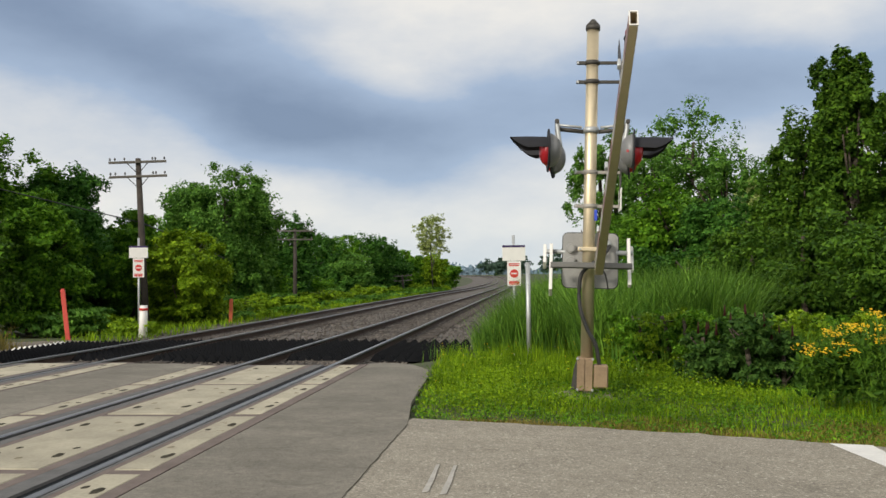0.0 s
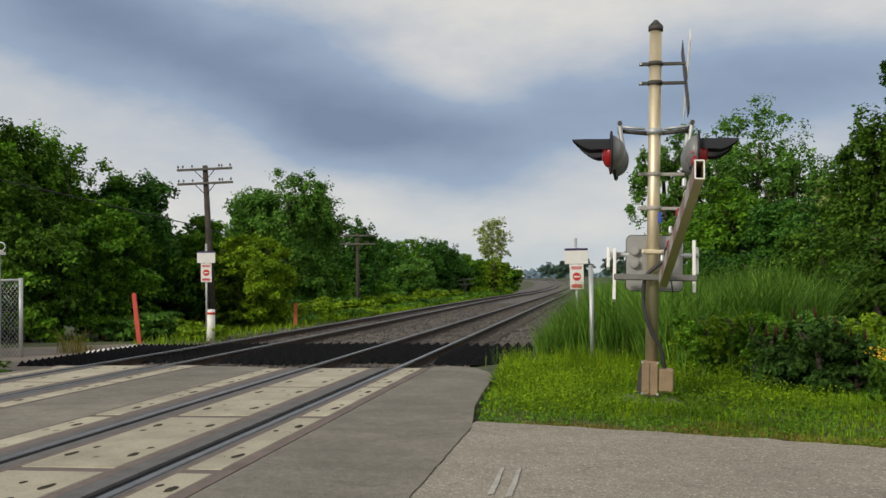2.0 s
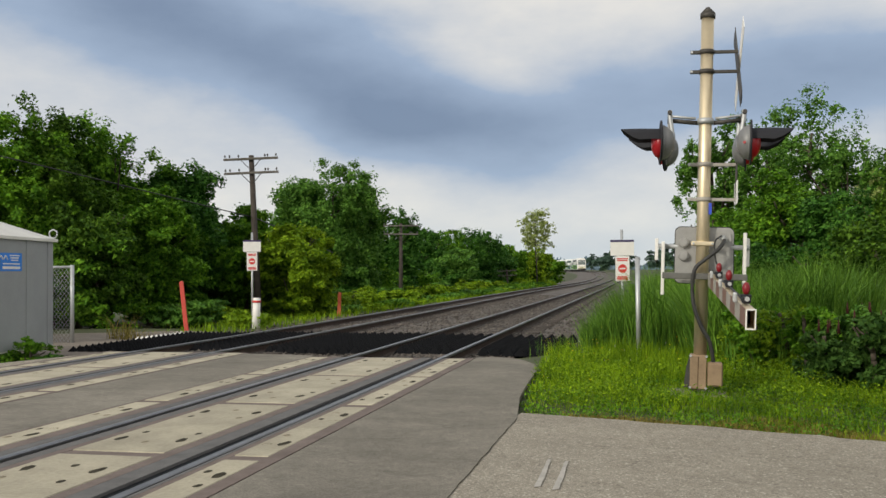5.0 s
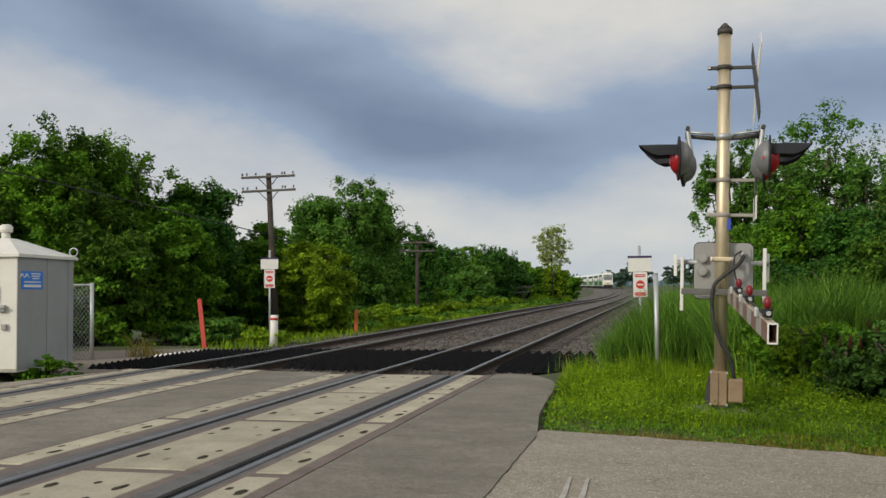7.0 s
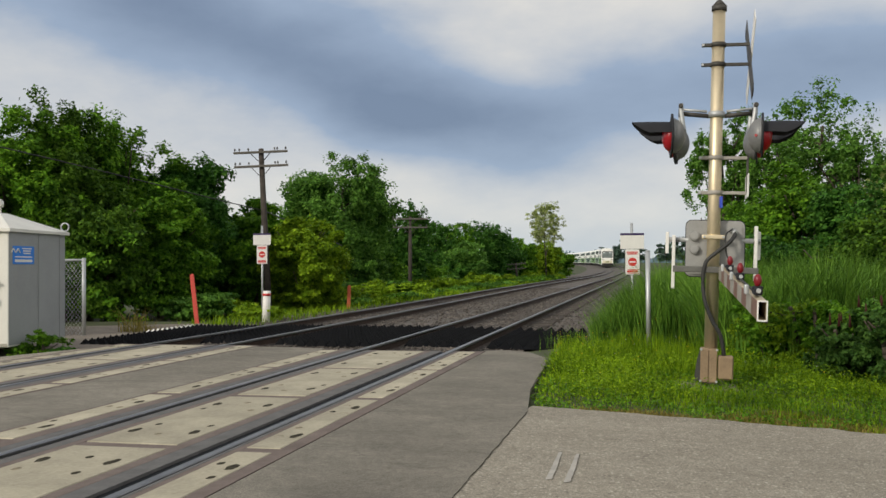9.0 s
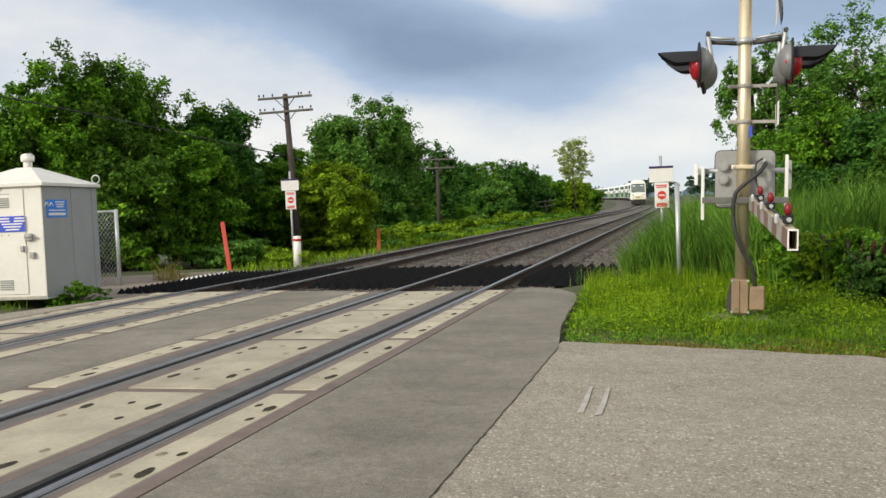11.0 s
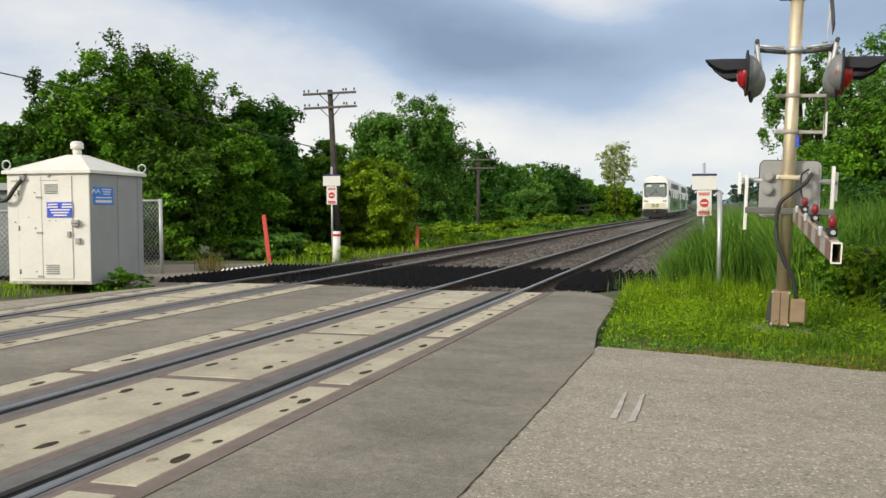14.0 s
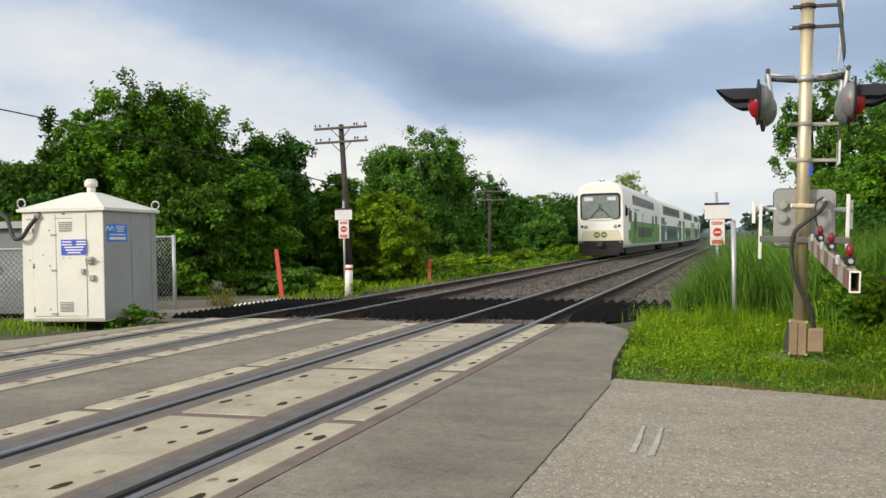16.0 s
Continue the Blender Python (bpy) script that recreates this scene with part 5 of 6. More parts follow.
    heads = part("roof_lamp_box", box(0.5, 0.4, 0.12, (0, 0.55, 4.72), 0.04), "train_white", t)
    for x in (-0.13, 0.13):
        part("headlight", tube((x, 0.40, 4.72), (x, 0.33, 4.72), 0.075, 0.075, 14), "headlight", heads, "lit round headlamp")
    for x in (-0.17, 0.0, 0.17):
        part("horn", tube((x, 0.8, 4.86), (x, 0.55, 4.86), 0.03, 0.06, 10), "dark_steel", heads)
    pilot = box(2.7, 0.9, 0.62, (0, 0.35, 0.62), 0.05)
    box(2.3, 0.25, 0.42, (0, -0.02, 0.36), 0.04, pilot)
    part("pilot", pilot, "train_under", t, "black pilot and coupler guard")
    part("coupler", box(0.3, 0.55, 0.3, (0, -0.2, 0.86), 0.04), "dark_steel", t)
    side_panel(t, "green_band", 3.4, CAR - 0.5, 0.84, 2.36, "train_lime", 0.004, "bright green lower side band", 0.35)
    side_panel(t, "green_band", 2.2, 3.36, 0.95, 1.75, "train_lime", 0.004, "", 0.3)
    side_panel(t, "door", 5.8, 7.3, 0.95, 3.0, "train_lime", 0.008, "green double door")
    side_panel(t, "door", 18.6, 20.1, 0.95, 3.0, "train_lime", 0.008)
    windows(t, [2.6], 2.35, 3.05, 1.5)
    windows(t, [21.6], 2.35, 3.05, 1.6)
    windows(t, [8.2 + 1.7 * k for k in range(6)], 1.25, 2.0, 1.4)
    windows(t, [5.0 + 1.75 * k for k in range(9)], 3.48, 4.12, 1.45)
    windows(t, [5.95, 6.65, 18.75, 19.45], 1.7, 2.7, 0.5)
    running_gear(t)
    return t


def coach(kind):
    green = "train_green" if kind else "train_lime"
    t = thing("coach", Matrix(), "white two-deck coach with deep green side panels" if kind else "white two-deck coach with bright green side panels", "train car", "cars of the train")
    hull("body", 0.15, CAR - 0.15, "train_white", t)
    side_panel(t, "green_band", 1.0, CAR - 1.0, 0.82, 2.32, green, 0.004, "green lower side panel", 0.5)
    side_panel(t, "green_band", 3.2, CAR - 3.2, 3.32, 4.18, "train_green", 0.004, "dark green window band")
    for y in (4.9, 19.5):
        side_panel(t, "door", y, y + 1.5, 0.95, 3.0, "train_white", 0.008, "white double door")
    windows(t, [7.4 + 1.75 * k for k in range(6)], 1.25, 2.0, 1.45)
    windows(t, [4.6 + 1.7 * k for k in range(10)], 3.50, 4.10, 1.42)
    windows(t, [1.5, 3.2, CAR - 4.4, CAR - 2.8], 2.4, 3.05, 1.3)
    windows(t, [5.05, 5.75, 19.65, 20.35], 1.7, 2.7, 0.5)
    part("gangway", box(1.2, 0.3, 2.4, (0, CAR, 2.1), 0.03), "train_under", t)
    running_gear(t)
    return t


M["screen_glass"] = material("reflecting_windscreen", (0.20, 0.235, 0.23), 0.12, vary=0.25, scale=1.2, fine=6, bump=0)
M["emblem_green"] = material("dull_green_emblem", (0.16, 0.20, 0.05), 0.5, vary=0.1, bump=0)
TRAIN = [cab_car()]
dark_coach, light_coach = coach(1), coach(0)
TRAIN += [dark_coach, light_coach]
for k in range(7):
    TRAIN.append(copy_thing(light_coach if k % 2 else dark_coach, Matrix()))


# ================= plants =================
def leaf_quads(c, nrm, size, rng, aspect=0.6):
    """Diamond leaves at c, facing about nrm."""
    n = len(c)
    nrm = nrm / (np.linalg.norm(nrm, axis=1, keepdims=True) + 1e-9)
    r = rng.normal(size=(n, 3))
    t = np.cross(nrm, r)
    t /= np.linalg.norm(t, axis=1, keepdims=True) + 1e-9
    b = np.cross(nrm, t)
    s = (size * rng.uniform(0.6, 1.35, n))[:, None]
    v = np.stack([c + t * s, c + b * s * aspect + nrm * s * 0.15, c - t * s, c - b * s * aspect + nrm * s * 0.15], 1).reshape(-1, 3)
    f = np.arange(4 * n).reshape(-1, 4)
    return v, f


def leaf_tris(c, nrm, size, rng, aspect=0.5):
    """Small pointed leaves at c, facing about nrm."""
    n = len(c)
    nrm = nrm / (np.linalg.norm(nrm, axis=1, keepdims=True) + 1e-9)
    t = np.cross(nrm, rng.normal(size=(n, 3)))
    t /= np.linalg.norm(t, axis=1, keepdims=True) + 1e-9
    b = np.cross(nrm, t)
    s = (size * rng.uniform(0.6, 1.4, n))[:, None]
    v = np.stack([c + t * s * 1.3, c - t * s * 0.7 + b * s * aspect * 1.2, c - t * s * 0.7 - b * s * aspect * 1.2], 1).reshape(-1, 3)
    return v, np.arange(3 * n).reshape(-1, 3)


def crown_points(n, centre, radii, rng, puffs=26, puff=0.30, ragged=0.2):
    """Leaf places in layered boughs: clumps over an uneven dome, each of smaller sprays, with gaps between."""
    d = rng.normal(size=(puffs, 3))
    d /= (np.abs(d) ** 2.3).sum(1, keepdims=True) ** (1 / 2.3)
    rad = rng.uniform(0.22, 1.0, (puffs, 1)) ** 0.55 * (0.80 + ragged * rng.uniform(-0.6, 0.6, (puffs, 1)))
    pc = d * rad
    pr = puff * rng.uniform(0.6, 1.3, puffs)
    k = 7
    q = rng.normal(size=(puffs, k, 3))
    q /= np.linalg.norm(q, axis=2, keepdims=True)
    sc = (pc[:, None] + q * (pr[:, None] * rng.uniform(0.45, 1.0, (puffs, k)))[..., None] * np.array([1, 1, 0.75])).reshape(-1, 3)
    sr = np.repeat(pr, k) * rng.uniform(0.28, 0.52, puffs * k)
    which = rng.integers(0, puffs * k, n)
    e = rng.normal(size=(n, 3))
    e /= np.linalg.norm(e, axis=1, keepdims=True)
    rr = rng.random((n, 1)) ** 0.5
    rr = np.where(rng.random((n, 1)) < 0.08, rr * rng.uniform(1.0, 1.7, (n, 1)), rr)
    p = sc[which] + e * rr * sr[which][:, None] * np.array([1.15, 1.15, 0.7])
    nr = e * 0.45 + pc[which // k] * 0.25 + np.array([0, 0, 0.55]) + rng.normal(size=(n, 3)) * 0.55
    return np.array(centre) + p * np.array(radii), nr


def tree(x, y, h, r, mat, label, seed, n=9000, leaf=0.13, crown_from=0.25, puffs=34, puff=0.30, limbs=7, name="tree", z0=None, group="trees along the railway", thin=1.0):
    """Tapered trunk, limbs and a crown of separate leaves."""
    rng = np.random.default_rng(seed)
    z0 = ground_height(x, y) if z0 is None else z0
    t = thing(name, pose(x, y, z0), label, "bush" if name == "bush" else "tree", group)
    rnd = random.Random(seed)
    ch = h * (1 - crown_from)
    bm = bmesh.new()
    top = (rnd.uniform(-0.2, 0.2) * r, rnd.uniform(-0.2, 0.2) * r, h * 0.80)
    trunk = spline([(0, 0, -0.3), (rnd.uniform(-0.08, 0.08) * r, 0, h * 0.4), top], 5)
    for a, b, k in zip(trunk, trunk[1:], range(len(trunk))):
        w = (0.022 * h * (1 - k / len(trunk)) + 0.02) * thin
        tube(a, b, w, w * 0.9, 7, bm)
    for i in range(limbs):
        a = rnd.uniform(0, math.tau)
        base = trunk[rnd.randint(2, len(trunk) - 2)]
        rr = r * rnd.uniform(0.35, 0.72)
        end = (math.cos(a) * rr, math.sin(a) * rr, min(h * 0.82, base.z + rnd.uniform(0.15, 0.45) * h))
        midp = ((base.x + end[0]) / 2, (base.y + end[1]) / 2, (base.z + end[2]) / 2 - 0.03 * h)
        pts = spline([base, midp, end], 3)
        for p, q, k in zip(pts, pts[1:], range(len(pts))):
            w = (0.008 * h * (1 - k / len(pts)) + 0.008) * thin
            tube(p, q, w, w * 0.8, 5, bm)
    part("trunk", bm, "bark", t)
    c, nr = crown_points(n, (0, 0, h * crown_from + ch * 0.5), (r, r, ch * 0.54), rng, puffs, puff)
    c[:, 2] = np.maximum(c[:, 2], 0.02)
    v, f = leaf_tris(c, nr, leaf, rng, 0.62)
    raw_mesh("crown", v, f, mat, t)
    return t


def bush(x, y, h, r, mat, label, seed, n=3000, leaf=0.09, z0=None):
    return tree(x, y, h, r, mat, label, seed, n, leaf, 0.0, 22, 0.36, 3, "bush", z0, "bushes along the railway")


def at_az(deg, dist):
    """A place by bearing (degrees to the right of +y) and distance from the roadside."""
    return dist * math.sin(radians(deg)), dist * math.cos(radians(deg))


def blades(name, xy, z, height, width, mat, label, category, seed, lean=0.35):
    """Single curved blades, two segments each."""
    rng = np.random.default_rng(seed)
    n = len(xy)
    a = rng.uniform(0, math.tau, n)
    d = np.stack([np.cos(a), np.sin(a), np.zeros(n)], 1)
    sd = np.stack([-np.sin(a), np.cos(a), np.zeros(n)], 1)
    h = (height * rng.uniform(0.45, 1.25, n))[:, None]
    w = width * rng.uniform(0.7, 1.3, n)[:, None]
    l = lean * h * rng.uniform(0.2, 1.2, n)[:, None]
    p0 = np.column_stack([xy, z])
    up = np.array([0, 0, 1.0])
    p1 = p0 + up * h * 0.6 + d * l * 0.3
    p2 = p0 + up * h + d * l
    v = np.stack([p0 - sd * w, p0 + sd * w, p1 + sd * w * 0.8, p1 - sd * w * 0.8, p2], 1).reshape(-1, 3)
    k = np.arange(n)[:, None] * 5
    f = np.concatenate([k + np.array([[0, 1, 2]]), k + np.array([[0, 2, 3]]), k + np.array([[3, 2, 4]])], 0)
    ob = raw_mesh(name, v, f, mat)
    return tagged(ob, label, category, kind="stuff")


VERGE_EDGE = [(-0.30, 12.9), (-0.10, 12.4), (-0.14, 11.6), (-0.20, 10.3), (-0.27, 9.1), (-0.24, 8.25), (0.36, 7.97), (1.1, 7.65), (1.9, 7.28), (2.6, 6.93), (3.19, 6.57), (5.0, 5.6), (9.0, 3.45)]


def verge_limit(x):
    """The y of the road's edge under the verge."""
    xs = [p[0] for p in VERGE_EDGE[5:]]
    ys = [p[1] for p in VERGE_EDGE[5:]]
    return np.interp(x, xs, ys)


def scatter(n, x0, x1, y0, y1, seed, keep=None):
    rng = np.random.default_rng(seed)
    xy = np.column_stack([rng.uniform(x0, x1, n), rng.uniform(y0, y1, n)])
    return xy[keep(xy)] if keep is not None else xy


def ground_z(xy):
    return np.array([ground_height(a, b) for a, b in xy]) - 0.01


def on_verge(xy):
    x, y = xy[:, 0], xy[:, 1]
    wob = 0.05 * np.sin(x * 9) + 0.04 * np.sin(x * 23 + 1)
    side = np.interp(y, [8.2, 9.1, 10.3, 11.6, 12.5, 13.2, 14, 22], [-0.22, -0.26, -0.2, -0.12, -0.1, -0.1, 0.2, 1.0])
    return (y > verge_limit(x) + wob + 0.03) & (x > side + 0.05 * np.sin(y * 11))


def build_verge():
    v = on_verge
    a = scatter(66000, -0.4, 6.5, 5.0, 14.5, 11, v)
    inside = np.minimum(np.maximum(a[:, 1] - verge_limit(a[:, 0]), 0), 2.0)
    blades("verge_grass", a, ground_z(a), np.maximum(0.018, 0.022 + 0.055 * np.minimum(inside, 1.3) + 0.025 * np.sin(a[:, 0] * 2.7 + a[:, 1] * 1.9)), 0.0040, "grass", "short fresh green roadside grass", "grass", 12, 0.7)
    b = scatter(130000, 0.1, 7.0, 3.5, 10.0, 13, lambda q: v(q) & (q[:, 1] < verge_limit(q[:, 0]) + 0.25 + 0.38 * np.minimum(q[:, 0], 3.2) * (0.6 + 0.4 * np.sin(q[:, 0] * 4.1))))
    blades("dry_grass", b, ground_z(b), 0.055, 0.0042, "grass_dry", "short dry grass along the road's edge", "grass", 14, 0.9)
    # low leafy weeds at the corner
    rng = np.random.default_rng(15)
    c = scatter(26000, -0.3, 3.2, 8.6, 13.5, 16, lambda q: v(q) & (np.sin(q[:, 0] * 3.1) + np.sin(q[:, 1] * 2.3 + 1) > -0.4))
    z = ground_z(c) + rng.uniform(0.02, 0.26, len(c))
    p = np.column_stack([c, z])
    vv, ff = leaf_quads(p, rng.normal(size=p.shape) * 0.6 + np.array([0, 0, 1.0]), 0.014, rng)
    tagged(raw_mesh("verge_weeds", vv, ff, "grass"), "bright green leafy weeds in the verge", "weeds", kind="stuff")
    # clover and other low leaves all through the turf
    e = scatter(70000, -0.35, 6.5, 5.0, 12.5, 38, lambda q: v(q) & (np.sin(q[:, 0] * 5.3 + 1) * np.sin(q[:, 1] * 4.1) + 0.5 * np.sin(q[:, 0] * 13 + q[:, 1] * 7) > -0.35))
    p = np.column_stack([e, ground_z(e) + 0.012 + rng.random(len(e)) * 0.07])
    vv, ff = leaf_tris(p, rng.normal(size=p.shape) * 0.55 + np.array([0, 0, 1.0]), 0.011, rng, 0.8)
    tagged(raw_mesh("clover", vv, ff, "leaf_mid"), "low clover leaves through the turf", "clover", kind="stuff")
    # small pale and yellow flowers
    for mat, n, seed, lab in (("flower_white", 45, 17, "tiny white wild flowers"), ("flower_yellow", 50, 18, "tiny yellow wild flowers")):
        q = scatter(n, -0.1, 4.2, 9.2, 13.6, seed, v)
        z = ground_z(q) + rng.uniform(0.12, 0.42, len(q))
        p = np.column_stack([q, z])
        vv, ff = leaf_quads(p, np.tile([0, -0.4, 1.0], (len(p), 1)), 0.007, rng, 1.0)
        tagged(raw_mesh("wild_flowers", vv, ff, mat), lab, "flowers", kind="stuff")
    # tall reeds behind the signal
    def reedy(q):
        o = q[:, 0] + 3.6 - 0.097 * q[:, 1]
        return (o > 2.75 + 0.25 * np.sin(q[:, 1] * 1.7)) & (q[:, 1] > np.where(q[:, 0] < 2.0, 14.4, 12.4) + 0.25 * np.sin(q[:, 0] * 2.1))
    r = scatter(64000, 0.2, 6.5, 12.4, 24, 19, lambda q: reedy(q) & (q[:, 0] < 0.9 + (q[:, 1] - 12) * 0.35 + 3.2))
    ro = r[:, 0] + 3.6 - 0.097 * r[:, 1]
    blades("tall_reeds", r, ground_z(r), (1.20 + 0.20 * np.sin(r[:, 0] * 3.1) * np.sin(r[:, 1] * 2.3)) * np.clip(0.50 + 0.50 * (ro - 2.8), 0.40, 1.0), 0.0085, "reed", "tall green reeds beside the tracks", "reeds", 20, 0.75)
    r2 = scatter(9000, 1.8, 9.5, 24, 60, 21, lambda q: (q[:, 0] + 3.6 - 0.097 * q[:, 1] > 3.0) & (q[:, 0] + 3.6 - 0.097 * q[:, 1] < 6.4))
    blades("tall_reeds", r2, ground_z(r2) + 0.05, 1.25 * np.clip(0.35 + 0.45 * (r2[:, 0] + 3.6 - 0.097 * r2[:, 1] - 3.0), 0.35, 1.0), 0.03, "reed", "tall green reeds along the track bank", "reeds", 22, 0.35)
    r3 = scatter(9000, 2.2, 6.5, 9.6, 13, 23, lambda q: v(q) & (q[:, 1] > 12.2 - 0.62 * (q[:, 0] - 1.5)))
    blades("long_grass", r3, ground_z(r3), 0.62, 0.009, "reed", "long uncut grass behind the signal", "grass", 24, 0.5)
    r5 = scatter(9000, -0.1, 3.0, 10.8, 13.9, 35, lambda q: v(q) & (np.sin(q[:, 0] * 5.1 + 2) * np.sin(q[:, 1] * 4.3) > -0.25))
    blades("verge_weeds", r5, ground_z(r5), 0.16 + 0.045 * (r5[:, 1] - 10), 0.0045, "grass", "taller seeding weeds at the back of the verge", "weeds", 36, 0.45)
    r6 = scatter(60, -0.1, 3.2, 10.4, 13.8, 37, v)
    p6 = np.column_stack([r6, ground_z(r6) + rng.uniform(0.25, 0.55, len(r6))])
    vv, ff = leaf_quads(p6, np.tile([0, -0.4, 1.0], (len(p6), 1)), 0.007, rng, 1.0)
    tagged(raw_mesh("wild_flowers", vv, ff, "flower_yellow"), "small yellow flowers on tall weeds", "flowers", kind="stuff")
    r4 = scatter(120, -0.3, 1.0, 13.0, 18, 25, lambda q: (q[:, 0] + 3.6 - 0.097 * q[:, 1] > 1.9))
    blades("weed_tufts", r4, ground_z(r4) + 0.05, 0.30, 0.003, "reed", "dry weed tufts at the ballast's edge", "weeds", 26, 0.5)
    # far side: low vines along the track and grass by the hut
    f = scatter(26000, -20, 4, 14, 120, 27, lambda q: (q[:, 0] + 3.6 - 0.097 * q[:, 1] < -6.4) & (q[:, 0] + 3.6 - 0.097 * q[:, 1] > -10.5) & (q[:, 1] > 24 + 2 * np.sin(q[:, 0])))
    f2 = scatter(60000, -12, 6, 21, 110, 33, lambda q: (q[:, 0] + 3.6 - 0.097 * q[:, 1] < -5.55 - 0.006 * q[:, 1]) & (q[:, 0] + 3.6 - 0.097 * q[:, 1] > -8.2))
    bed = np.interp(f2[:, 0] + 3.6 - 0.097 * f2[:, 1], [-9.2, -7.3, -6.2, -4.9], [-0.37, -0.23, -0.18, -0.17]) + np.array([rise_at(b) for b in f2[:, 1]])
    blades("bank_grass", f2, bed, 0.26, 0.011, "grass", "fresh green grass against the far rail", "grass", 34, 0.7)
    blades("bank_grass", f, ground_z(f), 0.32, 0.012, "reed", "rank green grass on the far bank", "grass", 28, 0.6)
    h = scatter(9000, -16, -7.6, 8, 14.2, 29, lambda q: q[:, 0] < -0.55 * (14.6 - q[:, 1]) - 7.75)
    blades("hut_grass", h, ground_z(h), 0.13, 0.008, "grass", "short grass in front of the hut", "grass", 30, 0.7)


def build_vines():
    """Bright low creepers along the far side of the tracks."""
    rng = np.random.default_rng(31)
    for k in range(40):
        s = 25 + k * 2.4 + rng.uniform(-0.8, 0.8)
        o = (-9.6 if s < 29 else -7.9) - rng.uniform(0, 1.6)
        p = track_point(s, o)
        hgt = rng.uniform(0.6, 1.15)
        bush(p.x, p.y, hgt, rng.uniform(0.9, 1.5), "leaf_yellow" if k % 3 else "leaf_light", "low bright green creeper beside the track", 100 + k, 3200 if s > 50 else 5200, 0.045 + 0.0008 * s,
             ground_height(p.x, p.y) - 0.05)


def build_edge_creepers():
    """Low leafy growth that comes up to the far rail."""
    rng = np.random.default_rng(36)
    for k in range(44):
        s = 24 + k * 1.9 + rng.uniform(-0.6, 0.6)
        p = track_point(s, -6.5 - rng.uniform(0, 0.8))
        if 25.5 < s < 32.5:       # bare by the orange marker
            continue
        bush(p.x, p.y, rng.uniform(0.30, 0.55), rng.uniform(0.7, 1.1), ("leaf_yellow", "leaf_mid", "leaf_light")[k % 3], "low leafy creeper against the far rail", 500 + k, 1500, 0.030 + 0.0008 * s, p.z - 0.22)


def build_trees():
    # far side, from the hut outwards: bearing, distance, top, crown radius, leaf, seed
    left = [(-46, 33, 5.4, 2.6, "leaf_mid", 1), (-36.8, 31, 4.2, 1.4, "leaf_light", 2), (-32.3, 30, 5.85, 1.9, "leaf_mid", 3), (-30.4, 30.5, 6.05, 1.7, "leaf_olive", 4), (-34.6, 30.5, 5.3, 1.4, "leaf_olive", 28),
            (-27.0, 32, 6.2, 1.9, "leaf_mid", 5), (-23.4, 33, 5.2, 1.7, "leaf_dark", 6), (-28.6, 29, 3.9, 1.9, "leaf_olive", 21), (-24.6, 31, 4.1, 1.8, "leaf_mid", 24), (-20.7, 34.5, 4.2, 1.6, "leaf_dark", 7),
            (-18.9, 34, 3.75, 1.5, "leaf_mid", 8), (-16.0, 32, 3.25, 1.55, "leaf_yellow", 9), (-18.6, 36, 3.0, 1.4, "leaf_mid", 25), (-13.7, 52, 7.8, 2.9, "leaf_light", 10), (-15.5, 51.5, 7.0, 2.1, "leaf_light", 11),
            (-12.2, 54, 7.0, 1.9, "leaf_light", 26), (-9.4, 65, 5.9, 1.5, "leaf_dark", 12), (-10.9, 66, 4.6, 2.2, "leaf_dark", 13), (-8.0, 80, 5.5, 2.4, "leaf_dark", 14), (-6.6, 84, 5.5, 2.2, "leaf_mid", 27),
            (-4.75, 90, 5.95, 2.6, "leaf_dark", 15), (-3.5, 96, 5.2, 2.2, "leaf_dark", 16), (-6.0, 76, 3.6, 1.9, "leaf_light", 17), (-2.5, 104, 4.7, 2.1, "leaf_mid", 18), (-1.8, 112, 4.0, 1.8, "leaf_mid", 19),
            (-0.9, 112, 4.6, 2.0, "leaf_yellow", 20), (0.1, 122, 3.6, 1.8, "leaf_mid", 22), (-0.7, 160, 4.4, 3.0, "leaf_dark", 23)]
    for az, d, h, r, mat, k in left:
        x, y = at_az(az, d)
        tree(x, y, h * 1.07, r * 1.13, mat, {"leaf_mid": "leafy green broadleaf tree in the railway hedge", "leaf_dark": "dark green broadleaf tree in the railway hedge", "leaf_olive": "olive-green broadleaf tree in the railway hedge",
                               "leaf_light": "tall light green tree behind the hedge", "leaf_yellow": "yellow-green leafy tree in the hedge"}[mat], k,
             (56000 if az > -40 else 20000) if d < 40 else 40000 if d < 60 else 14000, 0.031 + 0.00085 * d, 0.04, 66, 0.32)
    x, y = at_az(-0.75, 106)
    tree(x, y, 9.3, 2.7, "leaf_pale", "slender pale poplar tree standing above the hedge", 8, 13000, 0.070, 0.40, 90, 0.19, 12, thin=0.4)
    # lower growth that closes the hedge
    rng = np.random.default_rng(41)
    for k in range(26):
        s = 24 + k * 4.2
        p = track_point(s, (-13.0 if s < 36 else -11.4) - rng.uniform(0, 1.6))
        bush(p.x, p.y, rng.uniform(2.0, 3.0), rng.uniform(1.5, 2.1), ("leaf_dark", "leaf_mid", "leaf_mid")[k % 3], "dense green bush under the hedge trees", 200 + k, 7000, 0.046 + 0.0007 * s)
    for k in range(10):
        x, y = at_az(-50 + k * 2.5, 28.5 + rng.uniform(-1, 2))
        bush(x, y, rng.uniform(1.8, 3.0), 1.7, ("leaf_dark", "leaf_mid")[k % 2], "dense green bush behind the hut", 240 + k, 6000, 0.062)
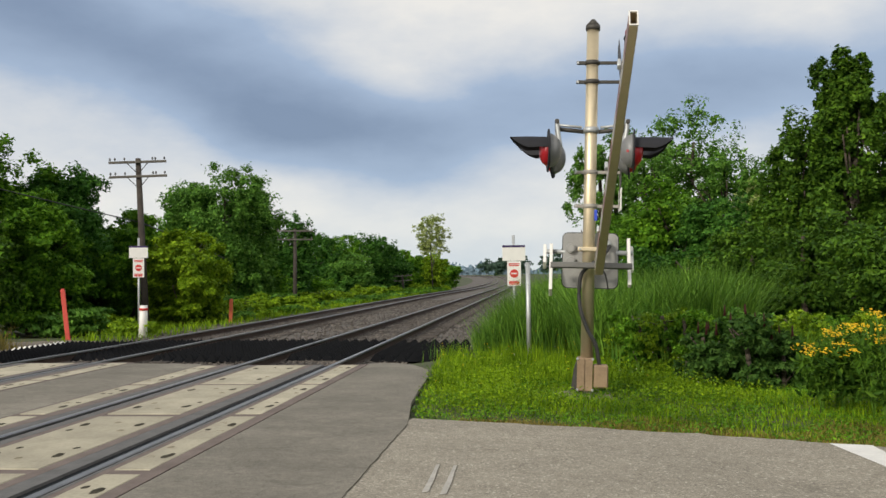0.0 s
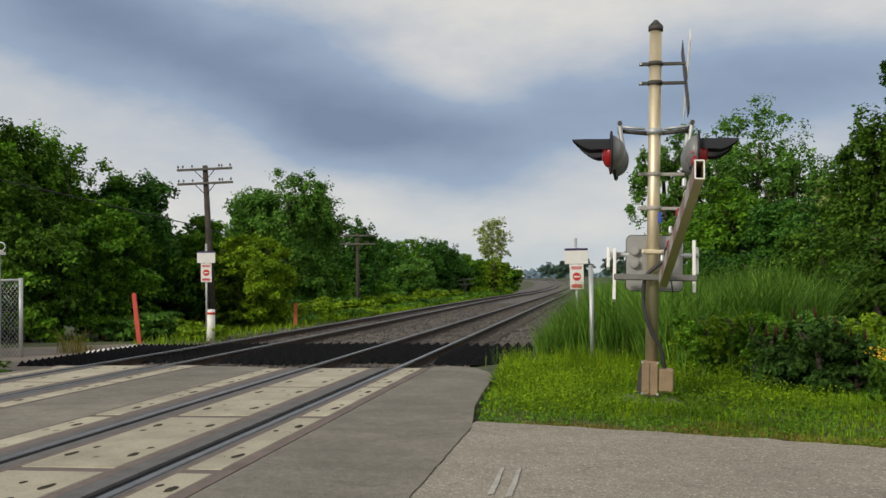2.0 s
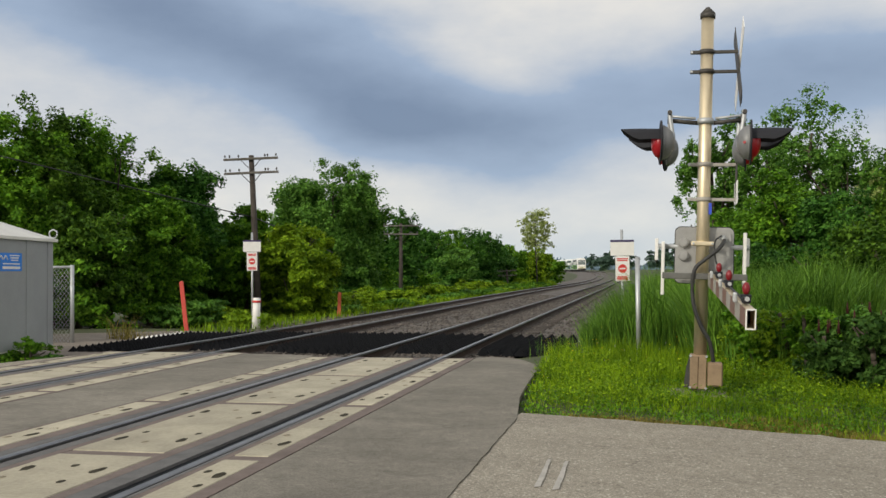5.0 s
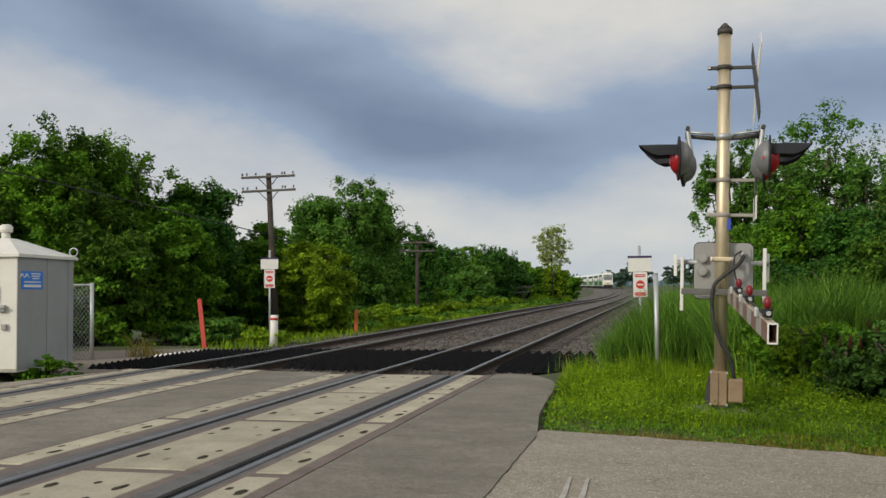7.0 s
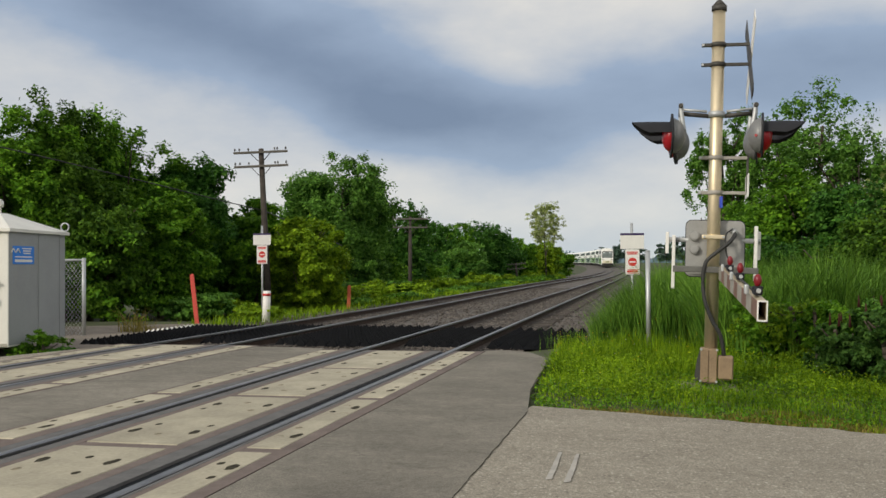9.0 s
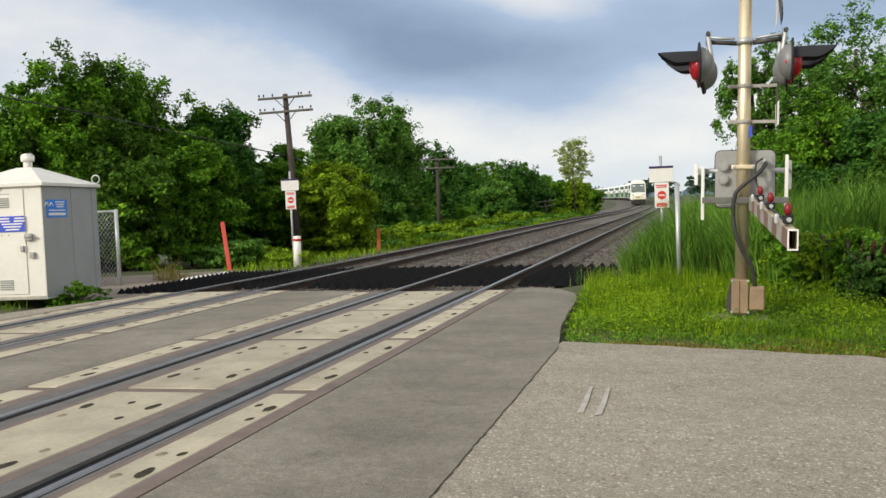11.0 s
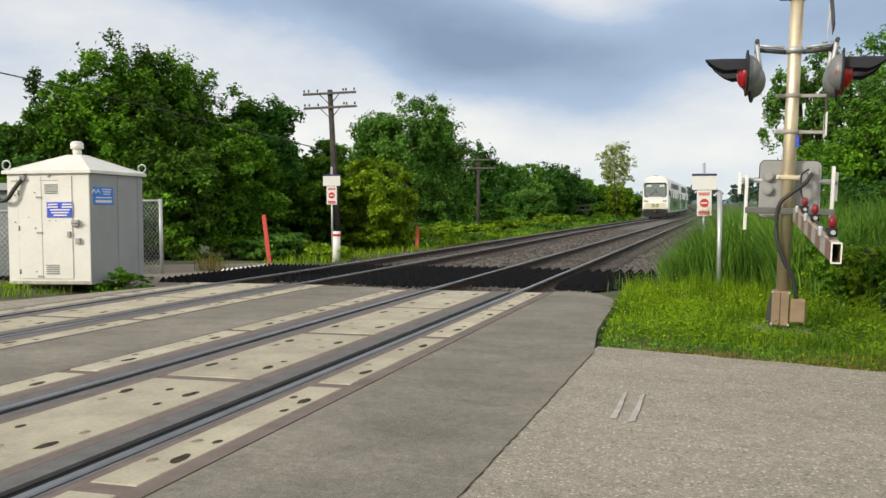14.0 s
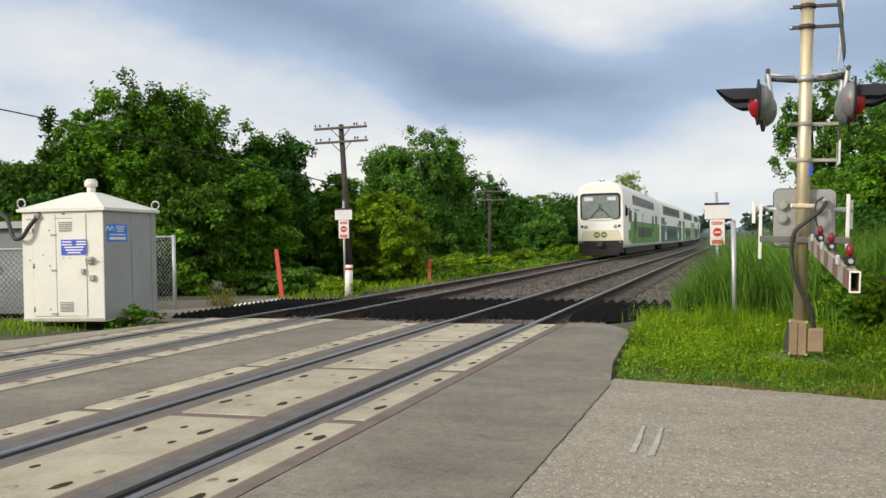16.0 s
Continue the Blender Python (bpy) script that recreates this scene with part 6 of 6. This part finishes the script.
    # near side
    right = [(10.1, 36, 7.7, 1.65, "leaf_light", 60), (12.6, 36, 7.4, 2.0, "leaf_light", 61), (14.8, 35, 8.0, 2.5, "leaf_light", 62), (17.3, 34, 6.6, 2.0, "leaf_light", 63), (19.4, 33, 4.7, 1.5, "leaf_pale", 74),
             (21.6, 22, 5.1, 1.15, "leaf_olive", 64), (24.5, 21, 6.25, 0.85, "leaf_olive", 65), (24.2, 21.5, 5.3, 1.45, "leaf_olive", 73), (27.6, 21, 5.5, 1.5, "leaf_olive", 66), (34, 22, 5.4, 2.4, "leaf_olive", 67),
             (39, 23, 5.4, 2.6, "leaf_olive", 68), (11.5, 27, 3.4, 1.6, "leaf_mid", 69), (14.4, 26, 4.0, 1.7, "leaf_mid", 70), (17.6, 25, 3.8, 1.7, "leaf_dark", 71), (20.6, 24, 3.4, 1.6, "leaf_olive", 72)]
    for az, d, h, r, mat, k in right:
        x, y = at_az(az, d)
        loose = mat in ("leaf_light", "leaf_pale")
        tree(x, y, h, r, mat, {"leaf_light": "tall loose-leaved poplar tree beside the railway", "leaf_pale": "pale thin-leaved poplar tree beside the railway", "leaf_olive": "dark olive-green dense tree beside the road",
                               "leaf_dark": "dark dense tree beside the railway", "leaf_mid": "green vine-covered tree beside the railway"}[mat], k,
             15000 if loose else 32000, (0.028 if loose else 0.028) + 0.0008 * d, 0.15 if loose else 0.55 if k == 65 else 0.04, 75 if loose else 60, 0.20 if loose else 0.29, 12)
    for az, d, h, r, mat, k in [(13.5, 20, 2.0, 1.3, "leaf_dark", 80), (16.5, 19, 2.1, 1.4, "leaf_olive", 81), (19.3, 18, 2.4, 1.4, "leaf_olive", 82), (22.0, 17, 2.5, 1.3, "leaf_olive", 83),
                                (24.8, 16, 2.3, 1.3, "leaf_olive", 84), (27.8, 15, 2.3, 1.3, "leaf_olive", 85), (31, 14, 2.2, 1.4, "leaf_olive", 86), (36, 14, 2.2, 1.6, "leaf_olive", 87),
                                (11.5, 22, 1.8, 1.1, "leaf_mid", 88), (9.4, 26, 1.5, 0.9, "leaf_mid", 89)]:
        x, y = at_az(az, d)
        bush(x, y, h, r, mat, "rounded green bush behind the reeds", k, 15000, 0.038)
    for az, d, h, r, k in [(16.2, 11.0, 0.72, 0.36, 90), (18.6, 10.7, 0.85, 0.42, 91), (20.6, 11.0, 0.68, 0.36, 92), (17.4, 11.8, 0.92, 0.42, 93)]:
        x, y = at_az(az, d)
        b = bush(x, y, h, r, "leaf_sumac", "low dark sumac bush with red seed heads", k, 4200, 0.028)
        rng2 = np.random.default_rng(k)
        for i in range(4):
            hx, hy = rng2.uniform(-0.6, 0.6, 2) * r
            part("seed_head", tube((hx, hy, h * 0.85), (hx, hy, h * 0.85 + 0.15), 0.019, 0.005, 7), "seedhead", b)
    rng4 = np.random.default_rng(77)
    for k in range(16):
        x, y = at_az(11.5 + 0.9 * k + rng4.uniform(-0.4, 0.4), 11.6 + rng4.uniform(-0.5, 1.8))
        bush(x, y, rng4.uniform(0.55, 1.05), rng4.uniform(0.35, 0.6), ("leaf_yellow", "leaf_mid", "leaf_light")[k % 3], "leafy green weeds among the reeds", 400 + k, 4200, 0.026)
    # by the hut
    x, y = -8.55, 14.1
    bush(x, y, 0.58, 0.46, "leaf_mid", "small green bush at the hut's corner", 95, 3600, 0.02)
    bush(-8.15, 14.05, 0.30, 0.30, "leaf_dark", "small dark bush at the hut's corner", 96, 2600, 0.02)
    q = np.random.default_rng(97).normal(size=(300, 2)) * 0.22 + np.array([-9.2, 19.2])
    blades("dry_tuft", q, ground_z(q) + 0.1, 0.55, 0.008, "grass_dry", "dry grass tuft on the gravel", "grass", 98, 0.8)
    # goldenrod by the road
    rng3 = np.random.default_rng(99)
    for k in range(9):
        x, y = at_az(22.7 + 0.62 * k + rng3.uniform(-0.3, 0.3), 8.9 + rng3.uniform(-0.4, 0.7))
        hh = 0.70 + 0.032 * k + rng3.uniform(-0.08, 0.08)
        p = thing("flowering_plant", pose(x, y, ground_height(x, y)), "tall yellow-flowered roadside plant", "plant", "yellow flowering plants")
        st = bmesh.new()
        heads = []
        for i in range(6):
            a, rr = rng3.uniform(0, math.tau), rng3.uniform(0.05, 0.24)
            e = Vector((math.cos(a) * rr, math.sin(a) * rr, hh * rng3.uniform(0.75, 1.05)))
            pipe(spline([(0, 0, 0), (e.x * 0.4, e.y * 0.4, e.z * 0.55), e], 3), 0.006, 5, st)
            heads.append(e)
        part("stems", st, "reed", p)
        c = np.concatenate([np.array(e) * np.array([1, 1, 1]) * u + rng3.normal(size=(24, 3)) * 0.05 for e in heads for u in (0.4, 0.65, 0.85)])
        v, f = leaf_quads(c, rng3.normal(size=c.shape) + np.array([0, 0, 0.6]), 0.045, rng3, 0.35)
        tagged(raw_mesh("leaves", v, f, "leaf_olive", p), kind="stuff")
        c = np.concatenate([np.array(e) + rng3.normal(size=(15, 3)) * np.array([0.042, 0.042, 0.014]) for e in heads])
        v, f = leaf_quads(c, np.tile([0, -0.5, 1.0], (len(c), 1)), 0.013, rng3, 1.0)
        tagged(raw_mesh("flower_heads", v, f, "flower_yellow", p), "flat heads of tiny yellow flowers", kind="stuff")


def build_distance():
    """Far woods and a hazy rise at the end of the line, the haze put in by colour."""
    rng = np.random.default_rng(51)
    for k, (az, d, h, r) in enumerate([(3.4, 420, 9, 5), (4.1, 430, 12, 6), (4.9, 415, 10, 5), (6.6, 380, 9, 5), (2.6, 520, 9, 6), (7.6, 300, 9, 5), (9.0, 260, 8, 5), (-1.2, 330, 8, 7)]):
        x, y = at_az(az, d)
        tree(x, y, h, r, "leaf_far", "far tree near the horizon with haze-tinted leaves", 300 + k, 2600, 0.42, 0.08, 26, 0.3, 4, group="distant trees")
    n = 26000
    a = rng.uniform(-70, 80, n)
    dd = rng.uniform(600, 900, n)
    c = np.column_stack([dd * np.sin(np.radians(a)), dd * np.cos(np.radians(a)), rise_at(700) + rng.random(n) ** 1.5 * (6 + 2 * np.sin(a * 0.9) + 1.5 * np.sin(a * 3.1)) - 1])
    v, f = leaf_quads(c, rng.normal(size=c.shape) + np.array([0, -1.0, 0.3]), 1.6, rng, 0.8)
    tagged(raw_mesh("far_woods", v, f, "haze"), "woods on the horizon coloured blue-green for haze", "woods", kind="stuff")


# far leaves paled and blued to carry the haze of distance
M["leaf_far"] = leaf_material("haze_tinted_far_leaves", (0.06, 0.115, 0.085), (0.09, 0.15, 0.11), 0.2)
build_trees()
build_vines()
build_edge_creepers()
build_verge()
build_distance()


# ================= what moves =================
def gate_pose(deg):
    return pose(0.0, 0.12, 1.50, -deg, 0, 0)


def car_pose(s_front):
    """A car whose front end stands s_front along the line, on the far track."""
    a, b = track_point(s_front + 2.5, FAR), track_point(s_front + CAR - 2.5, FAR)
    d = (b - a).normalized()
    rz = math.degrees(math.atan2(-d.x, d.y))
    rx = math.degrees(math.asin(d.z))
    o = a - d * 2.5
    return pose(o.x, o.y, o.z, rx, 0, rz)


def motions():
    walk(GATE_ARM, [(t, gate_pose(a)) for t, a in ((0.0, 28.5), (0.5, 23.5), (1.0, 19.2), (1.5, 15.3), (2.0, 11.7), (2.5, 8.2), (3.0, 5.0), (3.5, 1.6), (4.0, -1.2), (4.5, -3.1), (5.0, -3.6),
                                                   (6.0, -3.4), (7.0, -3.45), (10.0, -3.4), (16.0, -3.4))])
    for k, car in enumerate(TRAIN):
        walk(car, [(t / 2, car_pose(57.4 + 24.6 * (16 - t / 2) + k * CAR)) for t in range(33)])


motions()
